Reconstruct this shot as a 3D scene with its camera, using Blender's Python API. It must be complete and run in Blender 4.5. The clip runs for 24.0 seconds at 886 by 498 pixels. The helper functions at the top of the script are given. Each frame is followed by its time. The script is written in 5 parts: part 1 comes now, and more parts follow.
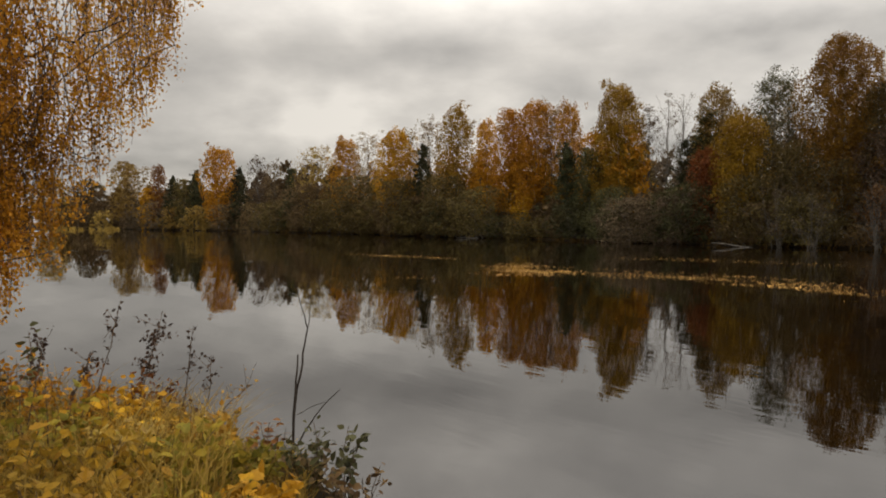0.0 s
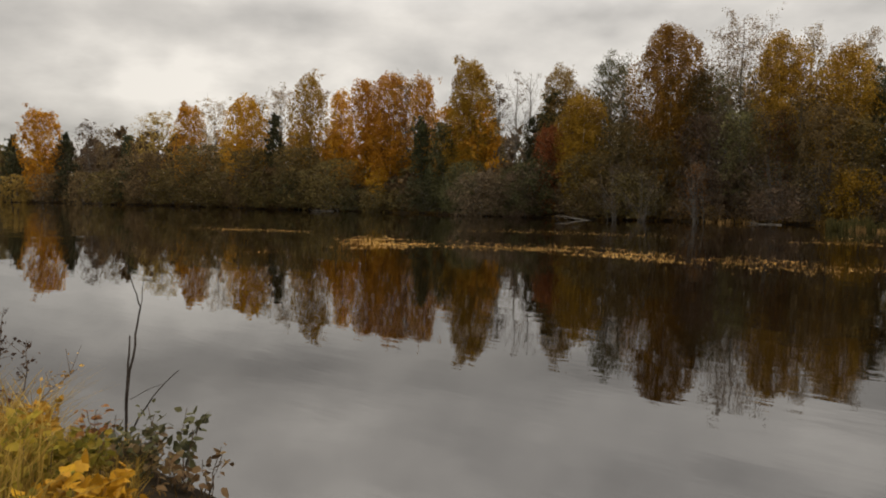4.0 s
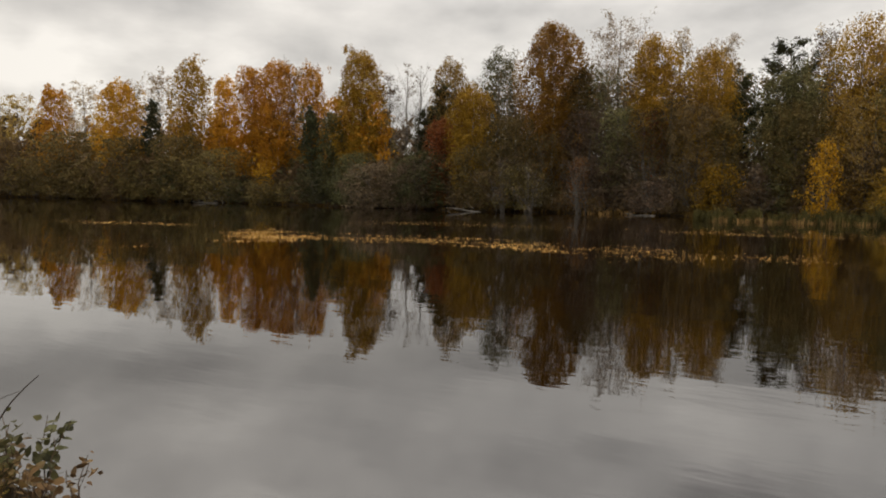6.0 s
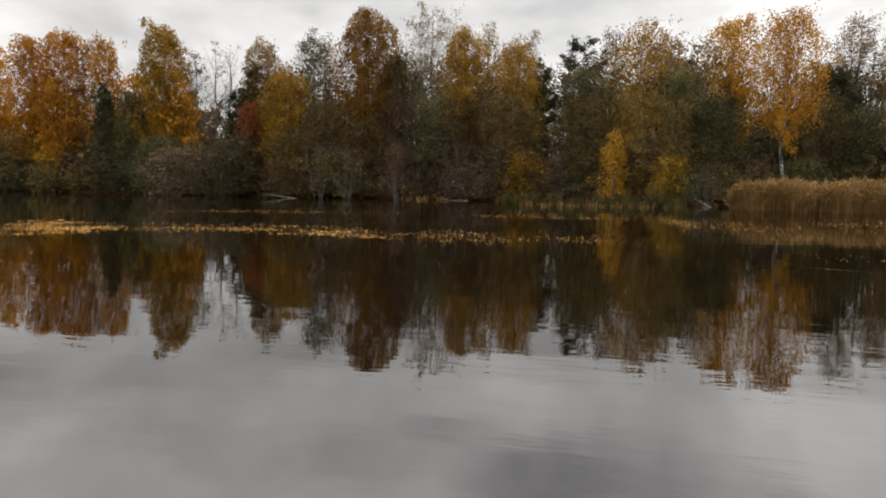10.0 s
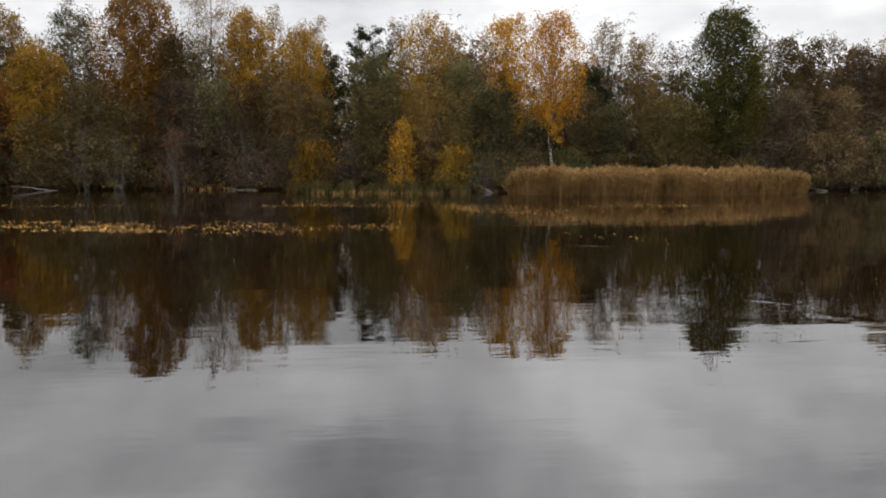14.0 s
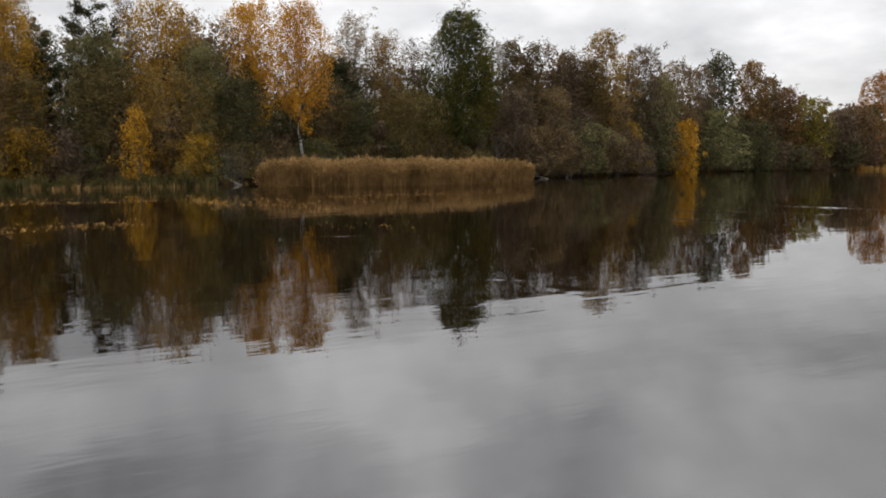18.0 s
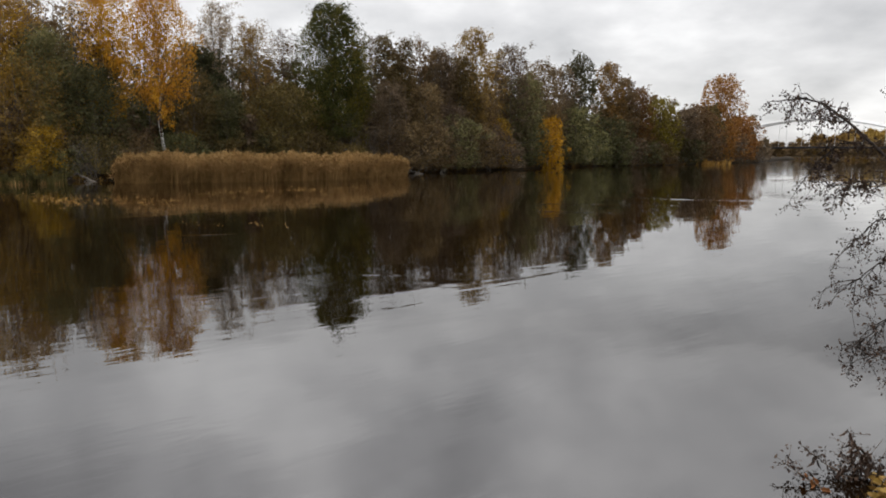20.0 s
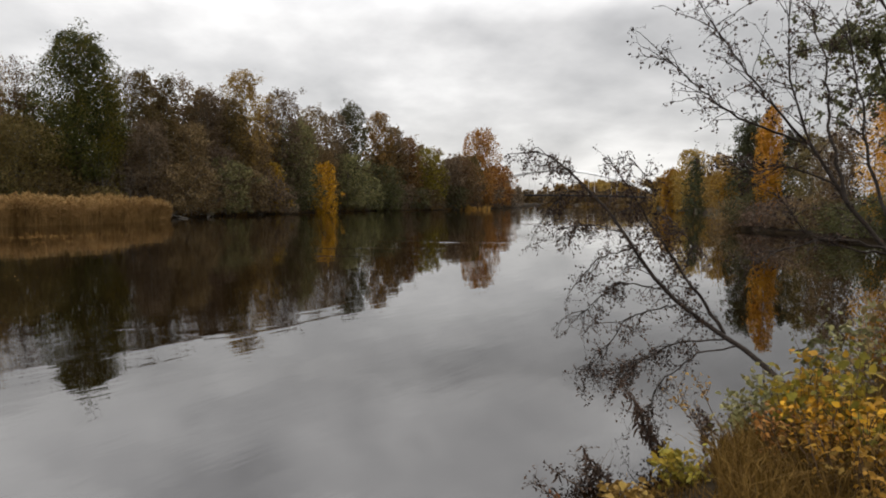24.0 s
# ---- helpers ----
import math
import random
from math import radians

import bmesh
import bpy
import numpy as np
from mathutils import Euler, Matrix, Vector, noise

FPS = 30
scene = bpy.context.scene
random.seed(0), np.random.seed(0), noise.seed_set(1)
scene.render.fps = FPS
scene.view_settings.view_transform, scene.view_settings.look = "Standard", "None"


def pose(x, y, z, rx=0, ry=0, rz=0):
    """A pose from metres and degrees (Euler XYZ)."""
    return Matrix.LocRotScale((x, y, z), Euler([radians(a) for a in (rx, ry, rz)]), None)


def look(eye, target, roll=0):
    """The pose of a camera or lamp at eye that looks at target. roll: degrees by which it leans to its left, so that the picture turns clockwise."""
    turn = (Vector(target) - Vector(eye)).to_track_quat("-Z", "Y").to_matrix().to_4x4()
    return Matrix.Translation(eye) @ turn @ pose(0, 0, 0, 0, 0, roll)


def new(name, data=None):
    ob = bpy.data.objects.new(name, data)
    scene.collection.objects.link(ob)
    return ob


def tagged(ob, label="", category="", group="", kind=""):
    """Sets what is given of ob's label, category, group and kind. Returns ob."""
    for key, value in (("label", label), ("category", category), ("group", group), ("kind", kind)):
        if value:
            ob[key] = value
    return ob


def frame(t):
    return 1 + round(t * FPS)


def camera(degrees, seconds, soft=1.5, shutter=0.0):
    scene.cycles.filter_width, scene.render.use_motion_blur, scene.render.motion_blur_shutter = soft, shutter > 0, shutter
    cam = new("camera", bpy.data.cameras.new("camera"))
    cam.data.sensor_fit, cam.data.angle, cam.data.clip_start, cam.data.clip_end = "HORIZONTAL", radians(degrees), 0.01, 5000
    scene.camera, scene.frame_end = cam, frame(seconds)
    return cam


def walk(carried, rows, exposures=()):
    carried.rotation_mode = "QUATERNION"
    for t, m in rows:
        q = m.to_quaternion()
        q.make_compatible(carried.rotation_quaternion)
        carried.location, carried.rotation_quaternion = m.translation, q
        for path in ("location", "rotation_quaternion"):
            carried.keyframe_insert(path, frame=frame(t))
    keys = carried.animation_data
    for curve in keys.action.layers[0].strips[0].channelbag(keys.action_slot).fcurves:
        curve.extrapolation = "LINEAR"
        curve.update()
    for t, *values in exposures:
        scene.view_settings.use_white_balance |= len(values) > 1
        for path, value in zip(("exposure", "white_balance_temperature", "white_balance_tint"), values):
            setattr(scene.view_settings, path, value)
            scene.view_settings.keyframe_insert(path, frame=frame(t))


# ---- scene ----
# A wide calm river in late autumn, seen from a grassy bank in one slow turn to the right.
# Azimuths are degrees clockwise from the first view; distances are metres from the standing point.
EYE = 2.2


def polar(az, dist, z=0.0):
    return Vector((dist * math.sin(radians(az)), dist * math.cos(radians(az)), z))


# ---------------------------------------------------------------- camera
cam = camera(67.4, 24.0, soft=1.95)


def held(pitch, roll, yaw):
    """The camera at arm's length from the turning point."""
    p = polar(-yaw, 0.35)
    return pose(p.x, p.y, EYE, 90 + pitch, roll, yaw)


PATH = [
    (0.0, held(-2.29, 0.13, 0.01)),
    (0.5, held(-2.61, 0.09, -0.69)),
    (1.0, held(-2.95, -0.25, -2.36)),
    (1.5, held(-3.40, -0.23, -3.47)),
    (3.5, held(-4.18, 0.04, -10.33)),
    (4.0, held(-4.60, -0.25, -12.34)),
    (4.5, held(-4.81, -0.44, -14.67)),
    (5.0, held(-4.90, -0.40, -16.86)),
    (5.5, held(-5.19, -0.19, -19.14)),
    (6.0, held(-5.24, -0.45, -21.61)),
    (6.5, held(-5.40, -0.69, -23.55)),
    (7.0, held(-5.64, -0.57, -25.16)),
    (7.5, held(-5.69, -0.42, -26.28)),
    (8.0, held(-6.04, -0.22, -27.68)),
    (8.5, held(-6.38, -0.29, -29.34)),
    (9.0, held(-6.34, -0.19, -32.11)),
    (9.5, held(-6.26, -0.73, -34.92)),
    (10.0, held(-6.31, -0.50, -37.02)),
    (10.5, held(-6.92, -0.18, -39.07)),
    (12.5, held(-6.85, -0.04, -48.24)),
    (13.0, held(-7.09, -0.17, -50.50)),
    (13.5, held(-7.47, -0.27, -52.62)),
    (14.0, held(-7.20, -0.26, -54.65)),
    (14.5, held(-7.17, -0.19, -57.35)),
    (15.0, held(-7.39, -0.36, -59.66)),
    (15.5, held(-7.40, -0.19, -62.22)),
    (16.0, held(-7.41, 0.04, -64.92)),
    (16.5, held(-7.51, -0.20, -67.96)),
    (17.0, held(-7.45, -0.20, -70.38)),
    (17.5, held(-7.46, -0.42, -72.67)),
    (18.0, held(-7.88, -0.12, -75.56)),
    (18.5, held(-8.12, 0.15, -78.14)),
    (20.5, held(-8.29, -0.27, -88.70)),
    (21.0, held(-8.31, -0.12, -91.00)),
    (21.5, held(-8.10, -0.20, -93.47)),
    (22.0, held(-7.89, -0.01, -95.74)),
    (22.5, held(-7.40, -0.48, -98.33)),
    (23.0, held(-6.48, -0.68, -101.46)),
    (23.5, held(-4.95, -0.77, -103.82)),
    (24.0, held(-4.26, -0.84, -105.36)),
]
EXPOSURES = [(0.0, -0.12, 7350, 10), (7.0, 0.20, 7150, 10), (14.0, 0.38, 6600, 10), (18.0, 0.28, 6600, 10), (21.0, 0.19, 6600, 10), (24.0, 0.15, 6700, 10)]
walk(cam, PATH, EXPOSURES)

# ---------------------------------------------------------------- world and sun
SUN_AZ, SUN_EL = 82.0, 64.0


def node(nt, kind, inputs=None, operation=""):
    n = nt.nodes.new(kind)
    if operation:
        n.operation = operation
    for k, v in (inputs or {}).items():
        if isinstance(v, bpy.types.NodeSocket):
            nt.links.new(v, n.inputs[k])
        else:
            n.inputs[k].default_value = v
    return n


def ramp(nt, fac, stops, mode="LINEAR"):
    r = nt.nodes.new("ShaderNodeValToRGB")
    r.color_ramp.interpolation = mode
    els = r.color_ramp.elements
    while len(els) < len(stops):
        els.new(0.5)
    for e, (p, c) in zip(els, stops):
        e.position = p
        e.color = (*c, 1) if len(c) == 3 else c
    nt.links.new(fac, r.inputs[0])
    return r.outputs[0]


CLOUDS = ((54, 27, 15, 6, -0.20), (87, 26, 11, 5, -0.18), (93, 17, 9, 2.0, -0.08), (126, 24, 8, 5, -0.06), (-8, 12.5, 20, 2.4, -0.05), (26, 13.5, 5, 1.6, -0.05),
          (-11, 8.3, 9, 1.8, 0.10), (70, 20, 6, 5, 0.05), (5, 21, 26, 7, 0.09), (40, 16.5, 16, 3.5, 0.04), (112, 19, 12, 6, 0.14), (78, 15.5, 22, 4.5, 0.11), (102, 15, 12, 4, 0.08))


def make_world():
    w = bpy.data.worlds.new("overcast_sky")
    scene.world = w
    w.use_nodes = True
    nt = w.node_tree
    nt.nodes.clear()
    out = node(nt, "ShaderNodeOutputWorld")
    geo = node(nt, "ShaderNodeTexCoord")
    sep = node(nt, "ShaderNodeSeparateXYZ", {0: geo.outputs["Generated"]})
    up = node(nt, "ShaderNodeMath", {0: sep.outputs[2], 1: 0.0}, operation="MAXIMUM")
    den = node(nt, "ShaderNodeMath", {0: up.outputs[0], 1: 0.28}, operation="ADD")
    px = node(nt, "ShaderNodeMath", {0: sep.outputs[0], 1: den.outputs[0]}, operation="DIVIDE")
    py = node(nt, "ShaderNodeMath", {0: sep.outputs[1], 1: den.outputs[0]}, operation="DIVIDE")
    flat = node(nt, "ShaderNodeCombineXYZ", {0: px.outputs[0], 1: py.outputs[0], 2: 3.7})
    big = node(nt, "ShaderNodeTexNoise", {"Vector": flat.outputs[0], "Scale": 1.5, "Detail": 3.0, "Roughness": 0.45, "Distortion": 0.3})
    fine = node(nt, "ShaderNodeTexNoise", {"Vector": flat.outputs[0], "Scale": 5.5, "Detail": 5.0, "Roughness": 0.55})
    mixn = node(nt, "ShaderNodeMath", {0: big.outputs[0], 1: 0.74}, operation="MULTIPLY")
    mixf = node(nt, "ShaderNodeMath", {0: fine.outputs[0], 1: 0.26, 2: mixn.outputs[0]}, operation="MULTIPLY_ADD")
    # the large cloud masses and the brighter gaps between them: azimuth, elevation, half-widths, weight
    east = node(nt, "ShaderNodeMath", {0: sep.outputs[0], 1: sep.outputs[1]}, operation="ARCTAN2")
    high = node(nt, "ShaderNodeMath", {0: sep.outputs[2]}, operation="ARCSINE")
    wob = node(nt, "ShaderNodeTexNoise", {"Vector": geo.outputs["Generated"], "Scale": 5.0, "Detail": 3.0})
    warp = node(nt, "ShaderNodeVectorMath", {0: wob.outputs["Color"], 1: (0.5, 0.5, 0.5)}, operation="SUBTRACT")
    where = node(nt, "ShaderNodeCombineXYZ", {0: east.outputs[0], 1: high.outputs[0]})
    spot = node(nt, "ShaderNodeVectorMath", {0: warp.outputs[0], 1: (0.30, 0.14, 0.0), 2: where.outputs[0]}, operation="MULTIPLY_ADD")
    total = mixf.outputs[0]
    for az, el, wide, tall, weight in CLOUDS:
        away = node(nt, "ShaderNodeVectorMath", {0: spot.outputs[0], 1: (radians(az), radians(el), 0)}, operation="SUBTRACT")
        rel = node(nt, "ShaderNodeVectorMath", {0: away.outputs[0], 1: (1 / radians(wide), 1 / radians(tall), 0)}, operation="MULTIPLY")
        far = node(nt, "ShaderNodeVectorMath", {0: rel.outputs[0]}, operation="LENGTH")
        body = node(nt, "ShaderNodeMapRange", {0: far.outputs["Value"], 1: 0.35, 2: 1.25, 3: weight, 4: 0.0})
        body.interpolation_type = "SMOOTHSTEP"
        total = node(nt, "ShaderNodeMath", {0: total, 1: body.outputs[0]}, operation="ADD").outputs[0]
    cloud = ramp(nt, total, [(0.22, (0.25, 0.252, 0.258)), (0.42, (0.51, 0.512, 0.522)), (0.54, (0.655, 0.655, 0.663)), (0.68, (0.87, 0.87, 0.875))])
    sky = node(nt, "ShaderNodeTexSky")
    sky.sky_type, sky.sun_disc, sky.sun_elevation, sky.sun_rotation = "NISHITA", False, radians(SUN_EL), radians(SUN_AZ)
    thin = node(nt, "ShaderNodeVectorMath", {0: sky.outputs[0], 3: 0.10}, operation="SCALE")
    both = node(nt, "ShaderNodeMixRGB", {0: 0.93, 1: thin.outputs[0], 2: cloud})
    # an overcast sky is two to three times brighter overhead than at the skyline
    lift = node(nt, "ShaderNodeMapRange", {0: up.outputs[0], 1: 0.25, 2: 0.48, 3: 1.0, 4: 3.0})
    # and brighter where the cloud is thinnest
    sx, sy = math.sin(radians(58)), math.cos(radians(58))
    ax = node(nt, "ShaderNodeMath", {0: sep.outputs[0], 1: sx}, operation="MULTIPLY")
    ay = node(nt, "ShaderNodeMath", {0: sep.outputs[1], 1: sy, 2: ax.outputs[0]}, operation="MULTIPLY_ADD")
    glow = node(nt, "ShaderNodeMapRange", {0: ay.outputs[0], 1: -0.6, 2: 1.0, 3: 0.66, 4: 1.2})
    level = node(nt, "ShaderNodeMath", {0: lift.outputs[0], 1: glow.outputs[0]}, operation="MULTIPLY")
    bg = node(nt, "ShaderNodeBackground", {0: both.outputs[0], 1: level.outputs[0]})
    nt.links.new(bg.outputs[0], out.inputs[0])


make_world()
sun = new("sun", bpy.data.lights.new("sun", "SUN"))
sun.data.energy, sun.data.angle, sun.data.color = 0.5, radians(40), (1.0, 0.97, 0.92)
sun.matrix_world = look(polar(SUN_AZ, 100, 100 * math.tan(radians(SUN_EL))), (0, 0, 0))
sun.name = "overcast_sun"

# ---------------------------------------------------------------- materials


def material(name):
    m = bpy.data.materials.new(name)
    m.use_nodes = True
    nt = m.node_tree
    nt.nodes.clear()
    return m, nt, node(nt, "ShaderNodeOutputMaterial")


def leafy(name, dark, mid, light, through_light=0.26, rough=0.6, vary=1.0):
    """Leaves: every leaf its own tint, patches over the crown that also paint its shade, each tree a little apart."""
    # darkest stop lowered to deepen the painted shade
    dark = tuple(0.6 * c for c in dark)
    m, nt, out = material(name)
    geo = node(nt, "ShaderNodeNewGeometry")
    info = node(nt, "ShaderNodeObjectInfo")
    patch = node(nt, "ShaderNodeTexNoise", {"Vector": geo.outputs["Position"], "Scale": 0.55, "Detail": 3.0})
    mixed = node(nt, "ShaderNodeMath", {0: geo.outputs["Random Per Island"], 1: info.outputs["Random"]}, operation="ADD")
    part_of = node(nt, "ShaderNodeMath", {0: mixed.outputs[0]}, operation="FRACT")
    a = node(nt, "ShaderNodeMath", {0: part_of.outputs[0], 1: 0.36}, operation="MULTIPLY")
    spots = node(nt, "ShaderNodeTexNoise", {"Vector": geo.outputs["Position"], "Scale": 22.0, "Detail": 3.0})
    b0 = node(nt, "ShaderNodeMath", {0: spots.outputs[0], 1: 0.40, 2: a.outputs[0]}, operation="MULTIPLY_ADD")
    # light and dark clumps coloured in, as if the crown shadowed itself
    clump = node(nt, "ShaderNodeTexNoise", {"Vector": geo.outputs["Position"], "Scale": 1.9, "Detail": 2.0})
    b1 = node(nt, "ShaderNodeMath", {0: clump.outputs[0], 1: 0.45, 2: b0.outputs[0]}, operation="MULTIPLY_ADD")
    b = node(nt, "ShaderNodeMath", {0: patch.outputs[0], 1: 0.75, 2: b1.outputs[0]}, operation="MULTIPLY_ADD")
    c = node(nt, "ShaderNodeMath", {0: b.outputs[0], 1: 0.49}, operation="SUBTRACT")
    col = ramp(nt, c.outputs[0], [(0.15, dark), (0.5, mid), (0.85, light)])
    hue = node(nt, "ShaderNodeMath", {0: info.outputs["Random"], 1: 0.016 * vary, 2: 0.5 - 0.008 * vary}, operation="MULTIPLY_ADD")
    val = node(nt, "ShaderNodeMath", {0: info.outputs["Random"], 1: 0.5 * vary, 2: 1.0 - 0.25 * vary}, operation="MULTIPLY_ADD")
    hsv = node(nt, "ShaderNodeHueSaturation", {"Hue": hue.outputs[0], "Value": val.outputs[0], "Color": col})
    p = node(nt, "ShaderNodeBsdfPrincipled", {"Base Color": hsv.outputs[0], "Roughness": rough, "Specular IOR Level": 0.12})
    t = node(nt, "ShaderNodeBsdfTranslucent", {"Color": hsv.outputs[0]})
    mix = node(nt, "ShaderNodeMixShader", {0: through_light, 1: p.outputs[0], 2: t.outputs[0]})
    nt.links.new(mix.outputs[0], out.inputs[0])
    return m


def bark(name, a, b, band=None):
    m, nt, out = material(name)
    geo = node(nt, "ShaderNodeNewGeometry")
    n1 = node(nt, "ShaderNodeTexNoise", {"Vector": geo.outputs["Position"], "Scale": 3.0, "Detail": 6.0})
    n2 = node(nt, "ShaderNodeTexNoise", {"Vector": geo.outputs["Position"], "Scale": 40.0, "Detail": 4.0})
    s = node(nt, "ShaderNodeMath", {0: n1.outputs[0], 1: n2.outputs[0]}, operation="ADD")
    h = node(nt, "ShaderNodeMath", {0: s.outputs[0], 1: 0.5}, operation="MULTIPLY")
    col = ramp(nt, h.outputs[0], [(0.36, a), (0.62, b)])
    if band:
        mp = node(nt, "ShaderNodeMapping", {0: geo.outputs["Position"], 3: (1.5, 1.5, 9.0)})
        nb = node(nt, "ShaderNodeTexNoise", {"Vector": mp.outputs[0], "Scale": 1.0, "Detail": 3.0})
        k = ramp(nt, nb.outputs[0], [(0.55, (0, 0, 0)), (0.62, (1, 1, 1))])
        col = node(nt, "ShaderNodeMixRGB", {0: k, 1: col, 2: (*band, 1)}).outputs[0]
    bump = node(nt, "ShaderNodeBump", {"Height": n2.outputs[0], "Strength": 0.5, "Distance": 0.02})
    p = node(nt, "ShaderNodeBsdfPrincipled", {"Base Color": col, "Roughness": 0.9, "Specular IOR Level": 0.1, "Normal": bump.outputs[0]})
    nt.links.new(p.outputs[0], out.inputs[0])
    return m


def plain(name, a, b, scale=2.0, rough=0.7, metal=0.0, bump=0.3):
    m, nt, out = material(name)
    geo = node(nt, "ShaderNodeNewGeometry")
    n1 = node(nt, "ShaderNodeTexNoise", {"Vector": geo.outputs["Position"], "Scale": scale, "Detail": 8.0, "Roughness": 0.6})
    n2 = node(nt, "ShaderNodeTexNoise", {"Vector": geo.outputs["Position"], "Scale": scale * 13, "Detail": 4.0})
    col = ramp(nt, n1.outputs[0], [(0.35, a), (0.65, b)])
    bm = node(nt, "ShaderNodeBump", {"Height": n2.outputs[0], "Strength": bump, "Distance": 0.05})
    p = node(nt, "ShaderNodeBsdfPrincipled", {"Base Color": col, "Roughness": rough, "Specular IOR Level": 0.5 if rough < 0.6 else 0.08, "Metallic": metal, "Normal": bm.outputs[0]})
    nt.links.new(p.outputs[0], out.inputs[0])
    return m


def water_material():
    """Dark peaty water: a mirror with faint wind ripples in drifting bands."""
    m, nt, out = material("river_water")
    geo = node(nt, "ShaderNodeNewGeometry")
    # x runs along the river, y across it
    mp = node(nt, "ShaderNodeMapping", {0: geo.outputs["Position"], 2: (0, 0, radians(50))})
    flow = node(nt, "ShaderNodeMapping", {0: mp.outputs[0], 3: (0.35, 1.0, 1.0)})
    swell = node(nt, "ShaderNodeTexNoise", {"Vector": flow.outputs[0], "Scale": 1.1, "Detail": 2.0})
    ripple = node(nt, "ShaderNodeTexNoise", {"Vector": flow.outputs[0], "Scale": 4.5, "Detail": 2.0, "Distortion": 0.4})
    fine = node(nt, "ShaderNodeMapping", {0: mp.outputs[0], 3: (0.22, 1.0, 1.0)})
    wave = node(nt, "ShaderNodeTexNoise", {"Vector": fine.outputs[0], "Scale": 9.0, "Detail": 1.0})
    long = node(nt, "ShaderNodeMapping", {0: mp.outputs[0], 3: (0.16, 1.0, 1.0)})
    band = node(nt, "ShaderNodeTexNoise", {"Vector": long.outputs[0], "Scale": 0.16, "Detail": 4.0, "Roughness": 0.6})
    gust = ramp(nt, band.outputs[0], [(0.45, (0.3, 0.3, 0.3)), (0.60, (0.75, 0.75, 0.75)), (0.70, (2.4, 2.4, 2.4))])
    # ruffled streaks: azimuth, distance, half-length along the view's width, half-depth, turn, weight
    for az, d, long_, deep, turn, weight in ((102, 54, 15, 9, 0, 1.2), (104, 35, 5.5, 0.9, 0, 2.2), (98, 30, 5.0, 0.5, 4, 1.5), (80, 12.3, 0.9, 0.12, -6, 0.3), (86, 11.5, 0.9, 0.3, -14, 0.35),
                                             (67, 19, 0.8, 0.10, 0, 0.8), (95, 26, 3.5, 0.4, -6, 1.5), (-24, 62, 12, 2.5, 0, 1.8), (-16, 40, 5, 1.2, 0, 1.2), (112, 62, 16, 5, 0, 1.2), (117, 190, 70, 130, 0, 2.2)):
        c = polar(az, d, 0)
        mpk = nt.nodes.new("ShaderNodeMapping")
        mpk.vector_type = "TEXTURE"
        nt.links.new(geo.outputs["Position"], mpk.inputs[0])
        mpk.inputs[1].default_value, mpk.inputs[2].default_value, mpk.inputs[3].default_value = c, (0, 0, radians(turn - az)), (long_, deep, 1)
        far = node(nt, "ShaderNodeVectorMath", {0: mpk.outputs[0]}, operation="LENGTH")
        extra = node(nt, "ShaderNodeMapRange", {0: far.outputs["Value"], 1: 0.2, 2: 1.0, 3: weight, 4: 0.0})
        gust = node(nt, "ShaderNodeMath", {0: gust, 1: extra.outputs[0]}, operation="ADD").outputs[0]
    r2 = node(nt, "ShaderNodeMath", {0: ripple.outputs[0], 1: 0.25, 2: swell.outputs[0]}, operation="MULTIPLY_ADD")
    r3 = node(nt, "ShaderNodeMath", {0: wave.outputs[0], 1: 0.10, 2: r2.outputs[0]}, operation="MULTIPLY_ADD")
    h = node(nt, "ShaderNodeMath", {0: r3.outputs[0], 1: gust}, operation="MULTIPLY")
    bump = node(nt, "ShaderNodeBump", {"Height": h.outputs[0], "Strength": 1.0, "Distance": 0.010})
    p = node(nt, "ShaderNodeBsdfPrincipled", {"Base Color": (0.005, 0.0026, 0.001, 1), "Roughness": 0.010, "IOR": 1.6, "Normal": bump.outputs[0]})
    nt.links.new(p.outputs[0], out.inputs[0])
    return m


WATER = water_material()
EARTH = plain("bank_earth", (0.010, 0.007, 0.004), (0.036, 0.025, 0.013), 1.2, 0.95)
GOLD = leafy("gold_leaves", (0.257, 0.1072, 0.0104), (0.5152, 0.2452, 0.0189), (0.634, 0.3553, 0.0429))
ORANGE = leafy("orange_leaves", (0.2657, 0.1021, 0.0106), (0.5119, 0.2311, 0.0177), (0.6188, 0.337, 0.0353))
YELLOWGOLD = leafy("yellow_gold_leaves", (0.288, 0.1366, 0.0121), (0.54, 0.283, 0.0209), (0.696, 0.4087, 0.0462))
HANGING = leafy("hanging_birch_leaves", (0.22, 0.090, 0.014), (0.58, 0.265, 0.024), (0.76, 0.44, 0.075), 0.55, vary=0.0)
OCHRE = leafy("ochre_leaves", (0.1562, 0.0857, 0.0228), (0.2948, 0.1857, 0.0467), (0.4158, 0.2796, 0.083))
HERB = leafy("mixed_bank_leaves", (0.075, 0.055, 0.012), (0.30, 0.170, 0.024), (0.56, 0.300, 0.036), 0.4)
FRESH = leafy("yellowing_green_leaves", (0.065, 0.068, 0.013), (0.21, 0.175, 0.027), (0.45, 0.310, 0.042), 0.4)
SAGE = leafy("sage_leaves", (0.0759, 0.0774, 0.0331), (0.1869, 0.1755, 0.0719), (0.3185, 0.2697, 0.1105))
OLIVEGOLD = leafy("olive_gold_leaves", (0.1276, 0.0749, 0.0097), (0.3234, 0.1826, 0.0178), (0.4939, 0.308, 0.0365))
OCHREGOLD = leafy("ochre_gold_leaves", (0.1344, 0.0672, 0.0106), (0.3192, 0.168, 0.0207), (0.4704, 0.2744, 0.0403))
